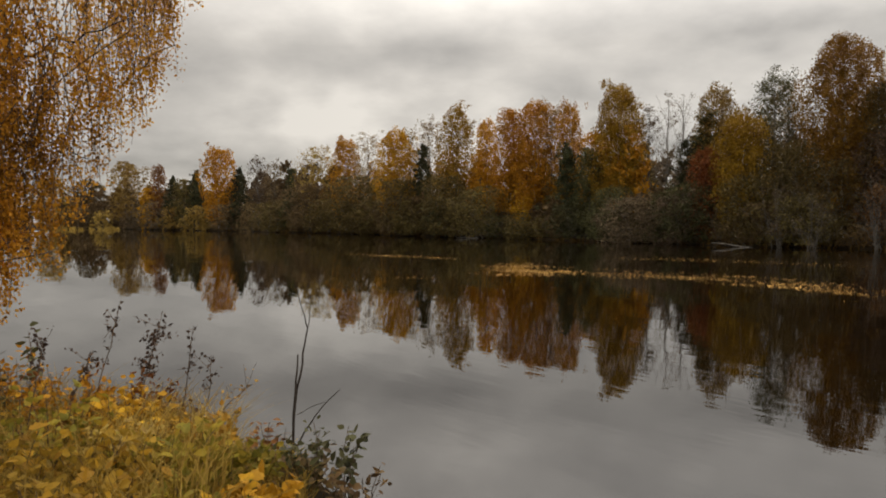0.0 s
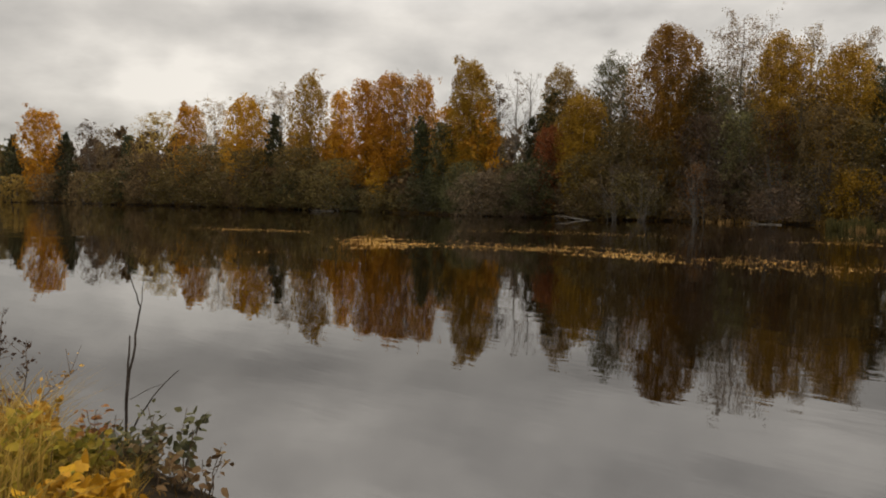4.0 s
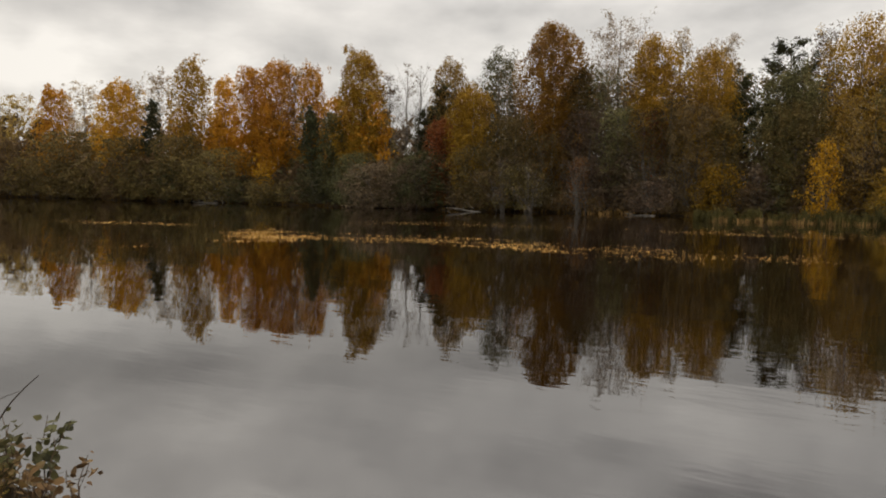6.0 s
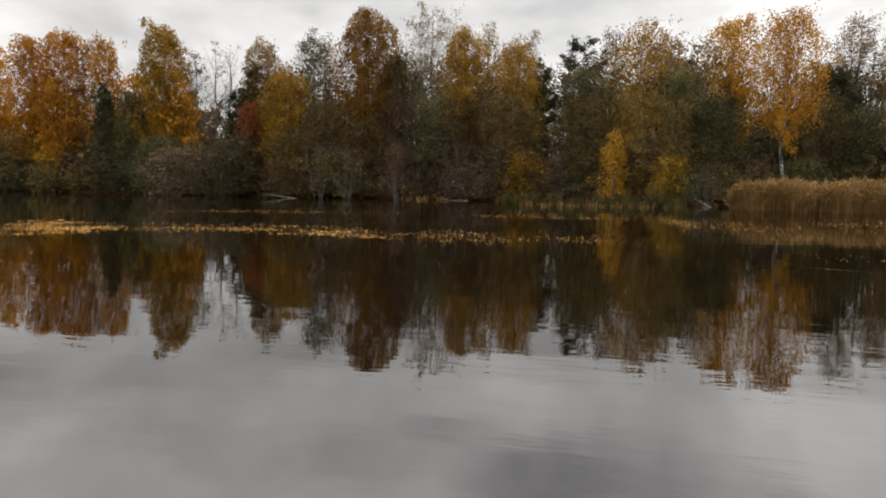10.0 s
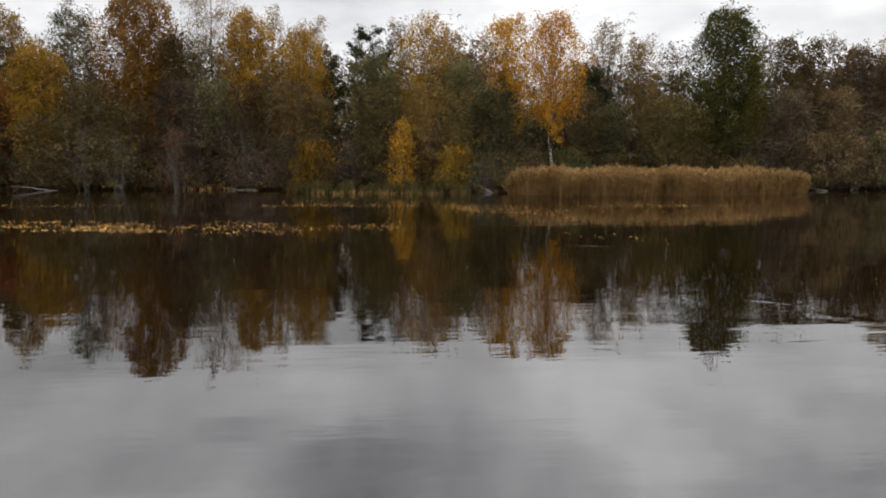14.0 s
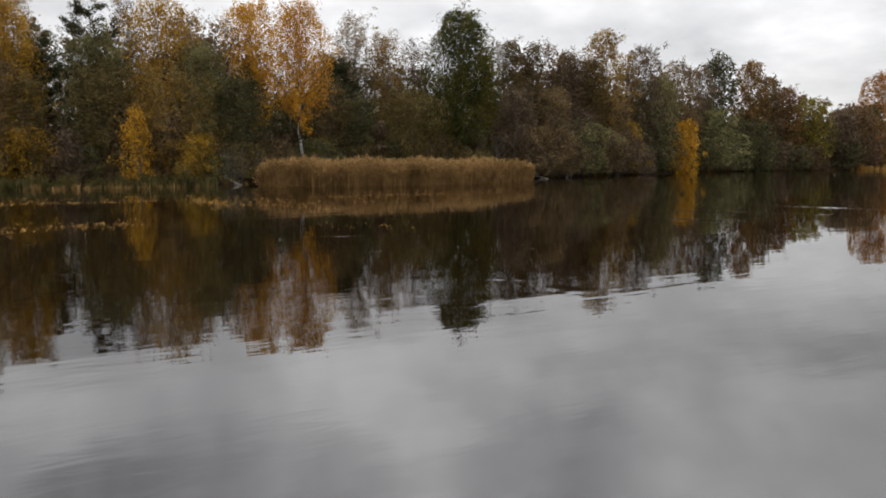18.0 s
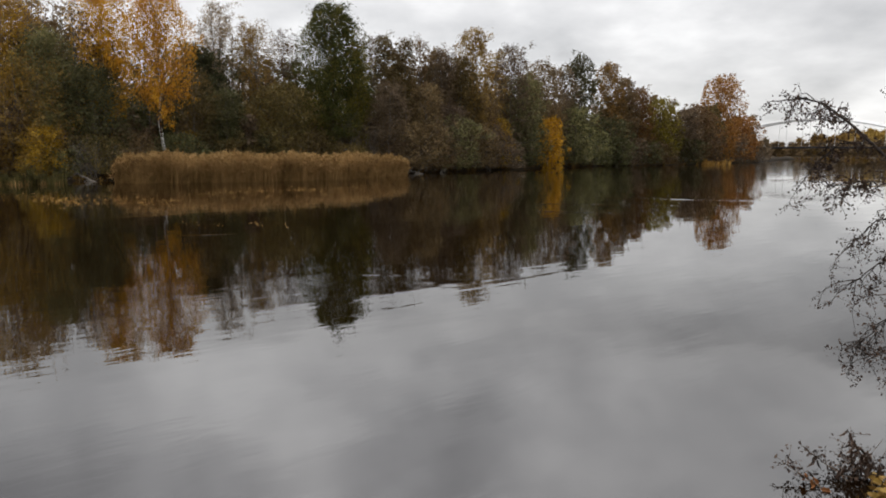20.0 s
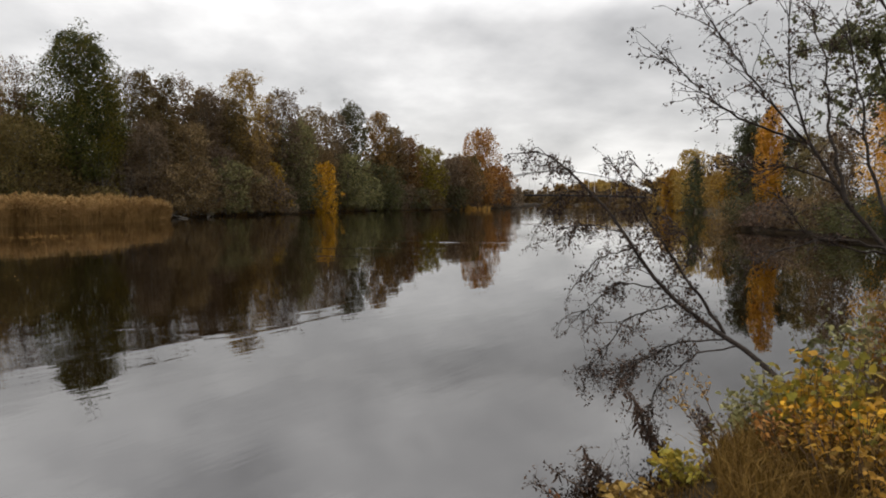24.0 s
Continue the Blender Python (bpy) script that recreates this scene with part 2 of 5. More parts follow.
RUSTORANGE = leafy("rust_orange_leaves", (0.14, 0.058, 0.018), (0.30, 0.130, 0.032), (0.42, 0.215, 0.062))
RUSTBROWN = leafy("rust_brown_leaves", (0.0747, 0.0391, 0.0149), (0.1725, 0.0909, 0.0276), (0.2645, 0.1495, 0.0483))
OLIVE = leafy("olive_leaves", (0.046, 0.0335, 0.0129), (0.1357, 0.0992, 0.0335), (0.2198, 0.1483, 0.0574))
YELLOWGREEN = leafy("yellow_green_leaves", (0.0677, 0.0507, 0.00789), (0.158, 0.118, 0.0169), (0.236, 0.18, 0.0282))
GREYGREEN = leafy("grey_green_leaves", (0.028, 0.0288, 0.0122), (0.0869, 0.0838, 0.0341), (0.1426, 0.124, 0.0527))
GREEN = leafy("dark_green_needles", (0.0264, 0.0294, 0.0139), (0.0552, 0.0569, 0.0251), (0.102, 0.096, 0.0396), 0.1)
DARKGREEN = leafy("deep_green_leaves", (0.0268, 0.0344, 0.0092), (0.065, 0.0727, 0.0168), (0.2142, 0.1683, 0.0268))
RUST = leafy("rust_leaves", (0.102, 0.0382, 0.0153), (0.221, 0.0892, 0.0255), (0.323, 0.153, 0.0425))
RED = leafy("red_leaves", (0.10, 0.024, 0.012), (0.21, 0.060, 0.022), (0.30, 0.105, 0.036))
BROWN = leafy("brown_leaves", (0.0599, 0.0329, 0.015), (0.1596, 0.0958, 0.0399), (0.2388, 0.1516, 0.0679))
OLIVEBROWN = leafy("olive_brown_leaves", (0.0585, 0.0352, 0.0189), (0.1644, 0.11, 0.0507), (0.2577, 0.1717, 0.0843))
MAUVE = leafy("mauve_brown_leaves", (0.0408, 0.0261, 0.0181), (0.1177, 0.0755, 0.0513), (0.1963, 0.1283, 0.083))
GREYBROWN = leafy("grey_brown_leaves", (0.0528, 0.037, 0.0246), (0.1482, 0.1025, 0.062), (0.2194, 0.16, 0.099))
PALE = leafy("pale_thin_leaves", (0.19, 0.13, 0.075), (0.32, 0.235, 0.145), (0.43, 0.33, 0.22))
STRAW = leafy("straw_stalks", (0.21, 0.11, 0.026), (0.44, 0.245, 0.062), (0.58, 0.38, 0.115), 0.2, 0.7, vary=0.0)
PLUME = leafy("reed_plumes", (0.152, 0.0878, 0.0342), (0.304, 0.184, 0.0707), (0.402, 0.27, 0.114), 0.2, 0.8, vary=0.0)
CATTAIL = leafy("green_sedge_blades", (0.028, 0.026, 0.008), (0.070, 0.060, 0.018), (0.15, 0.115, 0.032), 0.2, vary=0.0)
GRASS = leafy("dry_bank_grass", (0.10, 0.060, 0.012), (0.26, 0.160, 0.030), (0.47, 0.320, 0.085), 0.3, 0.7, vary=0.0)
BROWNGRASS = leafy("brown_bank_grass", (0.040, 0.022, 0.0065), (0.105, 0.058, 0.013), (0.21, 0.128, 0.032), 0.2, 0.8, vary=0.0)
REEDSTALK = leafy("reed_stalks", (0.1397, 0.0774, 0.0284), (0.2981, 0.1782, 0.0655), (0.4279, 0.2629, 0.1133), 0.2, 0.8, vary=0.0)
ALDERLEAF = leafy("alder_leaves", (0.06, 0.065, 0.03), (0.13, 0.13, 0.06), (0.22, 0.20, 0.10), 0.5, vary=0.0)
FLOATING = leafy("floating_leaves", (0.26, 0.125, 0.024), (0.50, 0.265, 0.068), (0.68, 0.43, 0.16), 0.05, 1.0, vary=0.0)
SEED = leafy("dead_seed_heads", (0.0217, 0.0136, 0.0112), (0.0558, 0.0341, 0.0248), (0.105, 0.0682, 0.0465), 0.1, vary=0.0)
BIRCH_BARK = bark("birch_bark", (0.36, 0.34, 0.31), (0.62, 0.60, 0.56), (0.06, 0.05, 0.045))
GREY_BARK = bark("grey_bark", (0.07, 0.06, 0.05), (0.20, 0.18, 0.155))
BROWN_BARK = bark("brown_bark", (0.05, 0.035, 0.025), (0.15, 0.10, 0.065))
DARK_BARK = bark("wet_dark_bark", (0.018, 0.014, 0.012), (0.06, 0.048, 0.04))
WHITE_STEEL = plain("white_painted_steel", (0.66, 0.66, 0.66), (0.76, 0.76, 0.75), 0.5, 0.45, 0.0, 0.05)
DARK_STEEL = plain("dark_steel", (0.018, 0.018, 0.02), (0.035, 0.035, 0.038), 0.5, 0.7, 0.0, 0.05)
CONCRETE = plain("weathered_concrete", (0.10, 0.095, 0.085), (0.20, 0.19, 0.175), 0.8, 0.9)

# ---------------------------------------------------------------- mesh helpers


def mesh_of(name, verts, faces, smooth=False):
    """A mesh from an array of corners and an array of faces with one number of corners each."""
    verts, faces = np.asarray(verts, np.float32), np.asarray(faces, np.int32)
    me = bpy.data.meshes.new(name)
    n, k = faces.shape
    me.vertices.add(len(verts))
    me.vertices.foreach_set("co", verts.ravel())
    me.loops.add(n * k)
    me.loops.foreach_set("vertex_index", faces.ravel())
    me.polygons.add(n)
    me.polygons.foreach_set("loop_start", np.arange(0, n * k, k, dtype=np.int32))
    if smooth:
        me.polygons.foreach_set("use_smooth", np.ones(n, bool))
    me.update(calc_edges=True)
    return me


def part(name, me, mat, parent, label=""):
    me.materials.append(mat)
    ob = new(name, me)
    ob.parent = parent
    if label:
        tagged(ob, label)
    return ob


def thing(name, place, label, category, group="", kind=""):
    ob = new(name)
    ob.location = place
    ob.empty_display_size = 0.3
    return tagged(ob, label, category, group, kind)


def stuff(name, me, mat, label, category):
    me.materials.append(mat)
    return tagged(new(name, me), label, category, kind="stuff")


def tubes(polys, sides=5):
    """Tapered tubes along polylines: each is (points, radii)."""
    vs, fs, base = [], [], 0
    ang = np.linspace(0, 2 * np.pi, sides, endpoint=False)
    ring = np.stack([np.cos(ang), np.sin(ang)], 1)
    for pts, rad in polys:
        pts, rad = np.asarray(pts, float), np.asarray(rad, float)
        d = np.gradient(pts, axis=0)
        d /= np.linalg.norm(d, axis=1, keepdims=True) + 1e-9
        ref = np.where(np.abs(d[:, 2:3]) > 0.9, np.array([[1.0, 0, 0]]), np.array([[0, 0, 1.0]]))
        u = np.cross(d, ref)
        u /= np.linalg.norm(u, axis=1, keepdims=True) + 1e-9
        v = np.cross(d, u)
        n = len(pts)
        vs.append((pts[:, None] + rad[:, None, None] * (ring[None, :, 0:1] * u[:, None] + ring[None, :, 1:2] * v[:, None])).reshape(-1, 3))
        i = np.arange(n - 1)[:, None] * sides + np.arange(sides)[None]
        j = np.arange(n - 1)[:, None] * sides + (np.arange(sides)[None] + 1) % sides
        fs.append((np.stack([i, j, j + sides, i + sides], -1).reshape(-1, 4)) + base)
        base += n * sides
    return np.concatenate(vs), np.concatenate(fs)


def leaf_quads(rng, pts, size, slim=0.30, hang=0.0, shaped=False, far=False):
    """Folded leaves at the points; hang turns the tips down."""
    n = len(pts)
    a = rng.normal(size=(n, 3))
    a[:, 2] -= hang
    a /= np.linalg.norm(a, axis=1, keepdims=True)
    b = np.cross(a, rng.normal(size=(n, 3)))
    b /= np.linalg.norm(b, axis=1, keepdims=True) + 1e-9
    c = np.cross(a, b)
    s = size * rng.uniform(0.65, 1.35, (n, 1))
    if far:
        vs = np.stack([pts + b * s * slim, pts + a * s + c * s * 0.1, pts - b * s * slim], 1).reshape(-1, 3)
        return vs, np.arange(3 * n).reshape(n, 3)
    if not shaped:
        mid = pts + a * s * 0.45 + c * s * 0.12
        vs = np.stack([pts, mid + b * s * slim, pts + a * s, mid - b * s * slim], 1).reshape(-1, 3)
        return vs, np.arange(4 * n).reshape(n, 4)
    up = c * s * 0.10
    w = b * s * slim
    vs = np.stack([pts, pts + a * s * 0.25 + w * 0.85 + up, pts + a * s * 0.62 + w * 0.8 + up, pts + a * s - up * 0.8,
                   pts + a * s * 0.62 - w * 0.8 + up, pts + a * s * 0.25 - w * 0.85 + up], 1).reshape(-1, 3)
    k = np.arange(n)[:, None] * 6
    return vs, np.concatenate([k + np.array([[0, 1, 2, 3]]), k + np.array([[0, 3, 4, 5]])])


def blades(rng, feet, height, width, lean=0.35):
    """Bent grass blades or stalks standing on feet: three-storey strips."""
    n = len(feet)
    h = (height * rng.uniform(0.55, 1.15, (n, 1))) if np.isscalar(height) else height.reshape(-1, 1)
    w = width * rng.uniform(0.7, 1.3, (n, 1))
    th = rng.uniform(0, 2 * np.pi, (n, 1))
    side = np.concatenate([np.cos(th), np.sin(th), 0 * th], 1)
    ph = rng.uniform(0, 2 * np.pi, (n, 1))
    bend = np.concatenate([np.cos(ph), np.sin(ph), 0 * ph], 1) * h * lean * rng.uniform(0.1, 1.2, (n, 1))
    upv = np.array([[0, 0, 1.0]])
    p1 = feet + upv * h * 0.5 + bend * 0.25
    p2 = feet + upv * h * (1 - 0.35 * lean) + bend
    vs = np.stack([feet - side * w, feet + side * w, p1 + side * w * 0.8, p1 - side * w * 0.8, p2 + side * w * 0.12, p2 - side * w * 0.12], 1).reshape(-1, 3)
    k = np.arange(n)[:, None] * 6
    return vs, np.concatenate([k + np.array([[0, 1, 2, 3]]), k + np.array([[3, 2, 4, 5]])])


def merged(*pairs):
    vs, fs, base = [], [], 0
    for v, f in pairs:
        vs.append(v)
        fs.append(f + base)
        base += len(v)
    return np.concatenate(vs), np.concatenate(fs)


# ---------------------------------------------------------------- ground and water
FAR_AZ = (-70, -40, -34, -28, -22.4, -16, -13.6, -5.5, -4.1, 5.1, 8, 15, 19, 23.7, 31.3, 36.4, 40, 58, 64, 74, 83, 88, 92, 99, 106, 111.6, 112.6, 114, 124, 125.5, 127, 129, 133, 137, 142, 150)
FAR_D = (330, 330, 330, 300, 217, 175, 154, 120, 109, 90, 85, 73.5, 70, 65, 63, 61, 59.5, 56, 60, 65, 71, 80, 90, 118, 141, 196, 280, 330, 330, 185, 150, 64, 56, 49, 42, 36)
NEAR_AZ = (-70, -50, -40, -34, -28, -20, -12, 0, 20, 50, 80, 100, 110, 116, 122, 128, 131, 135, 138, 142, 146, 150)
NEAR_D = (60, 22, 9.8, 8.6, 7.8, 6.9, 6.1, 4.4, 3.3, 2.9, 2.9, 3.5, 4.1, 4.6, 5.2, 6.3, 6.8, 7.8, 8.8, 10.5, 14, 19)


def far_shore(az):
    return np.interp(az, FAR_AZ, FAR_D) + 0.6 * math.sin(az * 1.9) + 0.4 * math.sin(az * 4.3 + 1)


def near_shore(az):
    return np.interp(az, NEAR_AZ, NEAR_D) + 0.1 * math.sin(az * 0.13)


def land(s):
    return 0.03 + 0.5 * (1 - math.exp(-s / 2.2)) + 0.5 * (1 - math.exp(-s / 12))


def ground_height(az, dist):
    if -70 < az < 150:
        n, f = near_shore(az), far_shore(az)
        if dist < n:
            return 0.05 + 0.5 * (1 - math.exp(-(n - dist) / 0.8))
        if dist < f:
            return -0.5
        return land(dist - f)
    return 0.6


def build_ground():
    azs = np.concatenate([np.arange(-70, 150.01, 0.75), np.arange(152, 289, 4)])
    rows = []
    for az in azs:
        wet = az <= 150
        n, f = (near_shore(az), far_shore(az)) if wet else (20.0, 21.0)
        f = max(f, n + 1)
        line = []
        for r in (0.01, 0.5 * n, n - 1.2, n - 0.5, n - 0.12, n, n + 0.25, n + 0.5, f - 0.6, f - 0.2, f, f + 0.15, f + 0.6, f + 1.5, f + 3, f + 6, f + 12, f + 25, f + 60, f + 200, 1500, 3500):
            r = max(r, 0.01)
            if not wet:
                z = 0.6
            elif r < n:
                z = 0.05 + 0.5 * (1 - math.exp(-(n - r) / 0.8))
            elif r <= n + 0.01:
                z = 0.02
            elif r < f - 0.3:
                z = -0.5
            elif r < f:
                z = -0.1
            else:
                z = land(r - f) if r > f + 0.05 else 0.01
                z += 0.1 * noise.noise(polar(az, r) * 0.35)
            line.append(polar(az, r, z))
        rows.append(line)
    k = len(rows[0])
    verts = np.array([v for l in rows for v in l])
    m = len(rows)
    faces = [(i * k + j, ((i + 1) % m) * k + j, ((i + 1) % m) * k + j + 1, i * k + j + 1) for i in range(m) for j in range(k - 1)]
    me = mesh_of("ground", verts, np.array(faces)[:, ::-1], True)
    me.materials.append(EARTH)
    tagged(new("ground", me), "dark earth banks with leaf litter along the river", "ground", kind="structure")


def build_water():
    s = 1400.0
    me = mesh_of("water", [(-s, -s, 0), (s, -s, 0), (s, s, 0), (-s, s, 0)], [(0, 1, 2, 3)])
    me.materials.append(WATER)
    tagged(new("water", me), "calm dark brown river mirroring trees and clouds", "river", kind="structure")


build_ground()
build_water()

# ---------------------------------------------------------------- trees


def crown_profile(shape, u):
    """Half-width of a crown at the share u of its height, the widest place being 1."""
    if shape == "cone":
        return max(0.05, (1 - u) ** 0.65)
    if shape == "dome":
        return math.sin(math.pi * (0.24 + 0.66 * u)) ** 0.5
    if shape == "slim":
        return math.sin(math.pi * (0.15 + 0.73 * u)) ** 0.55
    return math.sin(math.pi * (0.20 + 0.69 * u)) ** 0.55


def bend(rng, p, e, arch, n, shake):
    """A branch from p to e that first rises steeply and then leans out."""
    q = np.linspace(0, 1, n)[:, None]
    way = p + (e - p) * np.concatenate([q ** 1.25, q ** 1.25, q ** arch], 1)
    way[1:] += rng.normal(0, shake, (n - 1, 3))
    return way, q[:, 0]


def grow(rng, H, W, base, shape, limbs, rise, stems=1, twigs=4, droop=0.0, leafy_crown=False):
    """Trunks, limbs and twigs as tapered polylines about the origin, and the twigs as leaf anchors with weights."""
    trunk, wood, anchors = [], [], []
    r0 = (0.0075 * H + 0.03) / math.sqrt(stems)
    lobe = rng.uniform(0, 6.28, 3)
    th = rng.uniform(0, 6.28)
    for s in range(stems):
        off = np.zeros(3) if stems == 1 else np.array([*rng.normal(0, 0.05 * W + 0.1, 2), 0])
        lean = 0.012 * H if stems == 1 else 0.2 * W
        top = np.array([*rng.normal(0, lean, 2), H * (0.97 if s == 0 else rng.uniform(0.7, 0.95))])
        ts = np.linspace(0, 1, 8)
        pts = off + ts[:, None] * (top - off) + rng.normal(0, 0.005 * H, (8, 3)) * np.array([1, 1, 0.0]) * (ts[:, None] > 0)
        trunk.append((pts, r0 * (1 - 0.95 * ts) + 0.006))
        n = max(3, limbs // stems)
        for i in range(n):
            u = (i + rng.uniform(0.0, 1.0)) / n
            th += 2.4 + rng.normal(0, 0.35)
            R = 0.5 * W * crown_profile(shape, u) * (1 + 0.16 * math.sin(2 * th + 6 * u + lobe[0]) + 0.14 * math.sin(3 * th - 9 * u + lobe[1])) * rng.uniform(0.55, 1.08)
            z = top[2] * (base + (1 - base) * u) * rng.uniform(0.97, 1.02)
            start = float(np.clip(z - rise * R - 0.02 * H, 0.3 * base * H + 0.1, 0.96 * top[2]))
            p = np.array([np.interp(start / top[2], ts, pts[:, c]) for c in range(3)])
            axis = np.array([np.interp(min(1.0, z / top[2]), ts, pts[:, c]) for c in range(2)])
            e = np.array([axis[0] + R * math.cos(th), axis[1] + R * math.sin(th), z])
            limb, q = bend(rng, p, e, 0.8 if rise > 0 else 1.3, 5, 0.02 * R + 0.01)
            rl = max(0.012, r0 * 0.4 * (1 - 0.7 * u))
            wood.append((limb, rl * (1 - 0.85 * q) + 0.005))
            out = (e - p) / (np.linalg.norm(e - p) + 1e-6)
            full = rng.uniform(0.25, 1.0) ** 1.4
            for k in range(twigs):
                v = 0.25 + 0.75 * (k + rng.uniform(0.2, 1.0)) / twigs
                a = np.array([np.interp(v, q, limb[:, c]) for c in range(3)])
                L = (0.10 * W + 0.28) * rng.uniform(0.6, 1.3)
                g = a + (0.7 * out + rng.normal(0, 0.75, 3)) * L * np.array([1, 1, 0.8]) + np.array([0, 0, (0.25 * rise - droop) * L])
                g[2] = min(g[2], H)
                if k % 2 or not leafy_crown:
                    wood.append((np.array([a, g]), np.array([0.014, 0.005]) * (0.5 + 0.02 * H)))
                anchors.append((a, g, full * rng.uniform(0.4, 1.0)))
    return trunk, wood, anchors


def leaf_points(rng, anchors, n, spread, droop=0.0):
    """Leaves in sprays: a tuft round a place on a twig, hanging lower where the twigs weep."""
    A, E, w = (np.array([a[k] for a in anchors]) for k in range(3))
    m = max(40, n // 14)
    i = rng.choice(len(A), m, p=w / w.sum())
    q = rng.uniform(0.05, 1.1, (m, 1))
    tuft = A[i] * (1 - q) + E[i] * q
    k = rng.integers(m, size=n)
    p = tuft[k] + rng.normal(0, 1, (n, 3)) * np.array([spread, spread, spread * (0.7 + 0.5 * (droop > 0))])
    p[:, 2] -= droop * rng.uniform(0, 1, n) ** 1.5
    return p


def crown_points(rng, H, W, base, shape, n, droop):
    """Leaves all through a crown, in soft lobes with small hollows and a frayed top."""
    m = 2 * n
    u = rng.uniform(0, 1, m)
    th = rng.uniform(0, 2 * np.pi, m)
    grid = np.linspace(0, 1, 33)
    prof = np.array([crown_profile(shape, x) for x in grid])
    a, b, c, e = rng.uniform(0, 6.28, 4)
    lobe = 1 + 0.13 * np.sin(2 * th + 6 * u + a) + 0.10 * np.sin(3 * th - 9 * u + b) + 0.07 * np.sin(5 * th + 15 * u + c)
    q = rng.uniform(0, 1, m) ** 0.5
    R = 0.5 * W * np.interp(u, grid, prof) * lobe * q
    # the top is a handful of unequal heads
    x, y = R * np.cos(th), R * np.sin(th)
    head = 1.01 - 0.035 * (1 + np.sin(9.0 * x / W + a) * np.cos(8.0 * y / W + b)) * u ** 2 - 0.06 * q ** 2 * u ** 3
    z = H * (base + (1 - base) * u) * head
    k = 6.3 / (0.22 * W + 0.7)
    hollow = np.sin(k * x + c) * np.sin(k * y + e) + np.sin(0.8 * k * z + a) * np.sin(k * (x + y) * 0.7 + b)
    keep = np.flatnonzero(hollow + rng.normal(0, 0.5, m) > -0.25)[:n]
    p = np.stack([x, y, z], 1)[keep]
    p += rng.normal(0, 0.10, p.shape)
    p[:, 2] -= droop * rng.uniform(0, 1, len(p)) ** 2
    return p


SEEDS = [100]


def fresh(seed=0):
    SEEDS[0] += 1
    return np.random.default_rng(seed or SEEDS[0])


def tree(name, label, az, dist, H, W, mat, bark_mat, cover=1.5, size=0.2, base=0.22, shape="oval", limbs=34, rise=0.9, stems=1,
         twigs=5, spread=0.2, droop=0.0, hang=0.3, group="", category="tree", sink=0.15, body=0.5):
    """cover: how many leaves deep the crown is on the average."""
    rng = fresh()
    z = ground_height(az, dist) - sink
    H = H - z
    t = thing(name, polar(az, dist, z), label, category, group)
    trunk, wood, anchors = grow(rng, H, W, base, shape, limbs, rise, stems, twigs, droop, cover > 0.9)
    v, f = tubes(trunk, 6)
    part("trunk", mesh_of("trunk", v, f, True), bark_mat, t)
    v, f = tubes(wood, 3)
    tagged(part("branchwork", mesh_of("branchwork", v, f), BROWN_BARK if bark_mat == BIRCH_BARK else bark_mat, t), kind="stuff")
    n = int(cover * 0.72 * W * H * (1 - base) / (0.19 * size * size))
    p = np.concatenate([leaf_points(rng, anchors, n - int(body * n), spread, droop), crown_points(rng, H, W, base, shape, int(body * n), droop)])
    p[:, 2] = np.clip(p[:, 2], 0.2, H + 0.1)
    v, f = leaf_quads(rng, p, size, 0.42, hang, far=True)
    tagged(part("crown", mesh_of("crown", v, f), mat, t), kind="stuff")
    return t


WORDS = {"yellowing_green_leaves": "yellowing green", "ochre_gold_leaves": "ochre-gold", "rust_orange_leaves": "rusty orange", "rust_brown_leaves": "russet-brown", "gold_leaves": "golden", "orange_leaves": "orange", "yellow_gold_leaves": "yellow-gold", "ochre_leaves": "ochre",
         "olive_gold_leaves": "olive and gold", "olive_leaves": "olive", "yellow_green_leaves": "yellow-green", "grey_green_leaves": "grey-green", "deep_green_leaves": "deep green",
         "rust_leaves": "rust-brown", "red_leaves": "red", "mixed_bank_leaves": "green and orange", "sage_leaves": "sage-green", "mauve_brown_leaves": "dull mauve-brown", "brown_leaves": "brown", "olive_brown_leaves": "olive-brown", "grey_brown_leaves": "grey-brown", "pale_thin_leaves": "pale buff"}
BANK = "on the far bank"


def grain(dist):
    return max(0.10, 0.00215 * dist)


def broad(az, dist, H, W, mat, amount=1.0, where=BANK):
    tree("autumn_tree", f"{WORDS[mat.name]} leafy autumn tree {where}", az, dist, H, W * 1.24, mat, GREY_BARK, 1.7 * amount, grain(dist), 0.10, "oval", 44, 0.9, 1, 5, 0.22, 0.1, group="bank trees", body=0.62)


def birch(az, dist, H, W, mat, amount=1.0, base=0.34, where=BANK):
    tree("birch_tree", f"tall white-trunked birch with {WORDS[mat.name]} leaves {where}", az, dist, H, W * 1.2, mat, BIRCH_BARK, 1.6 * amount, grain(dist) * 0.95, base, "slim", 52, 1.3, 1, 6, 0.15, 0.55, 0.8, group="bank birches", body=0.6)


def sparse(az, dist, H, W, mat, amount=1.0, where=BANK):
    tree("thin_tree", f"half-bare tree with sparse {WORDS[mat.name]} leaves {where}", az, dist, H, W * 1.5, mat, GREY_BARK, 0.36 * amount, grain(dist) * 0.85, 0.14, "slim", 40, 1.6, 1, 8, 0.22, 0.0, group="half-bare trees", body=0.4)


def bare(az, dist, H, W, where=BANK):
    tree("bare_tree", f"slender leafless grey tree {where}", az, dist, H, W * 1.6, GREYBROWN, GREY_BARK, 0.05, grain(dist) * 0.8, 0.25, "slim", 30, 1.9, 1, 8, 0.2, group="bare trees", body=0.1)


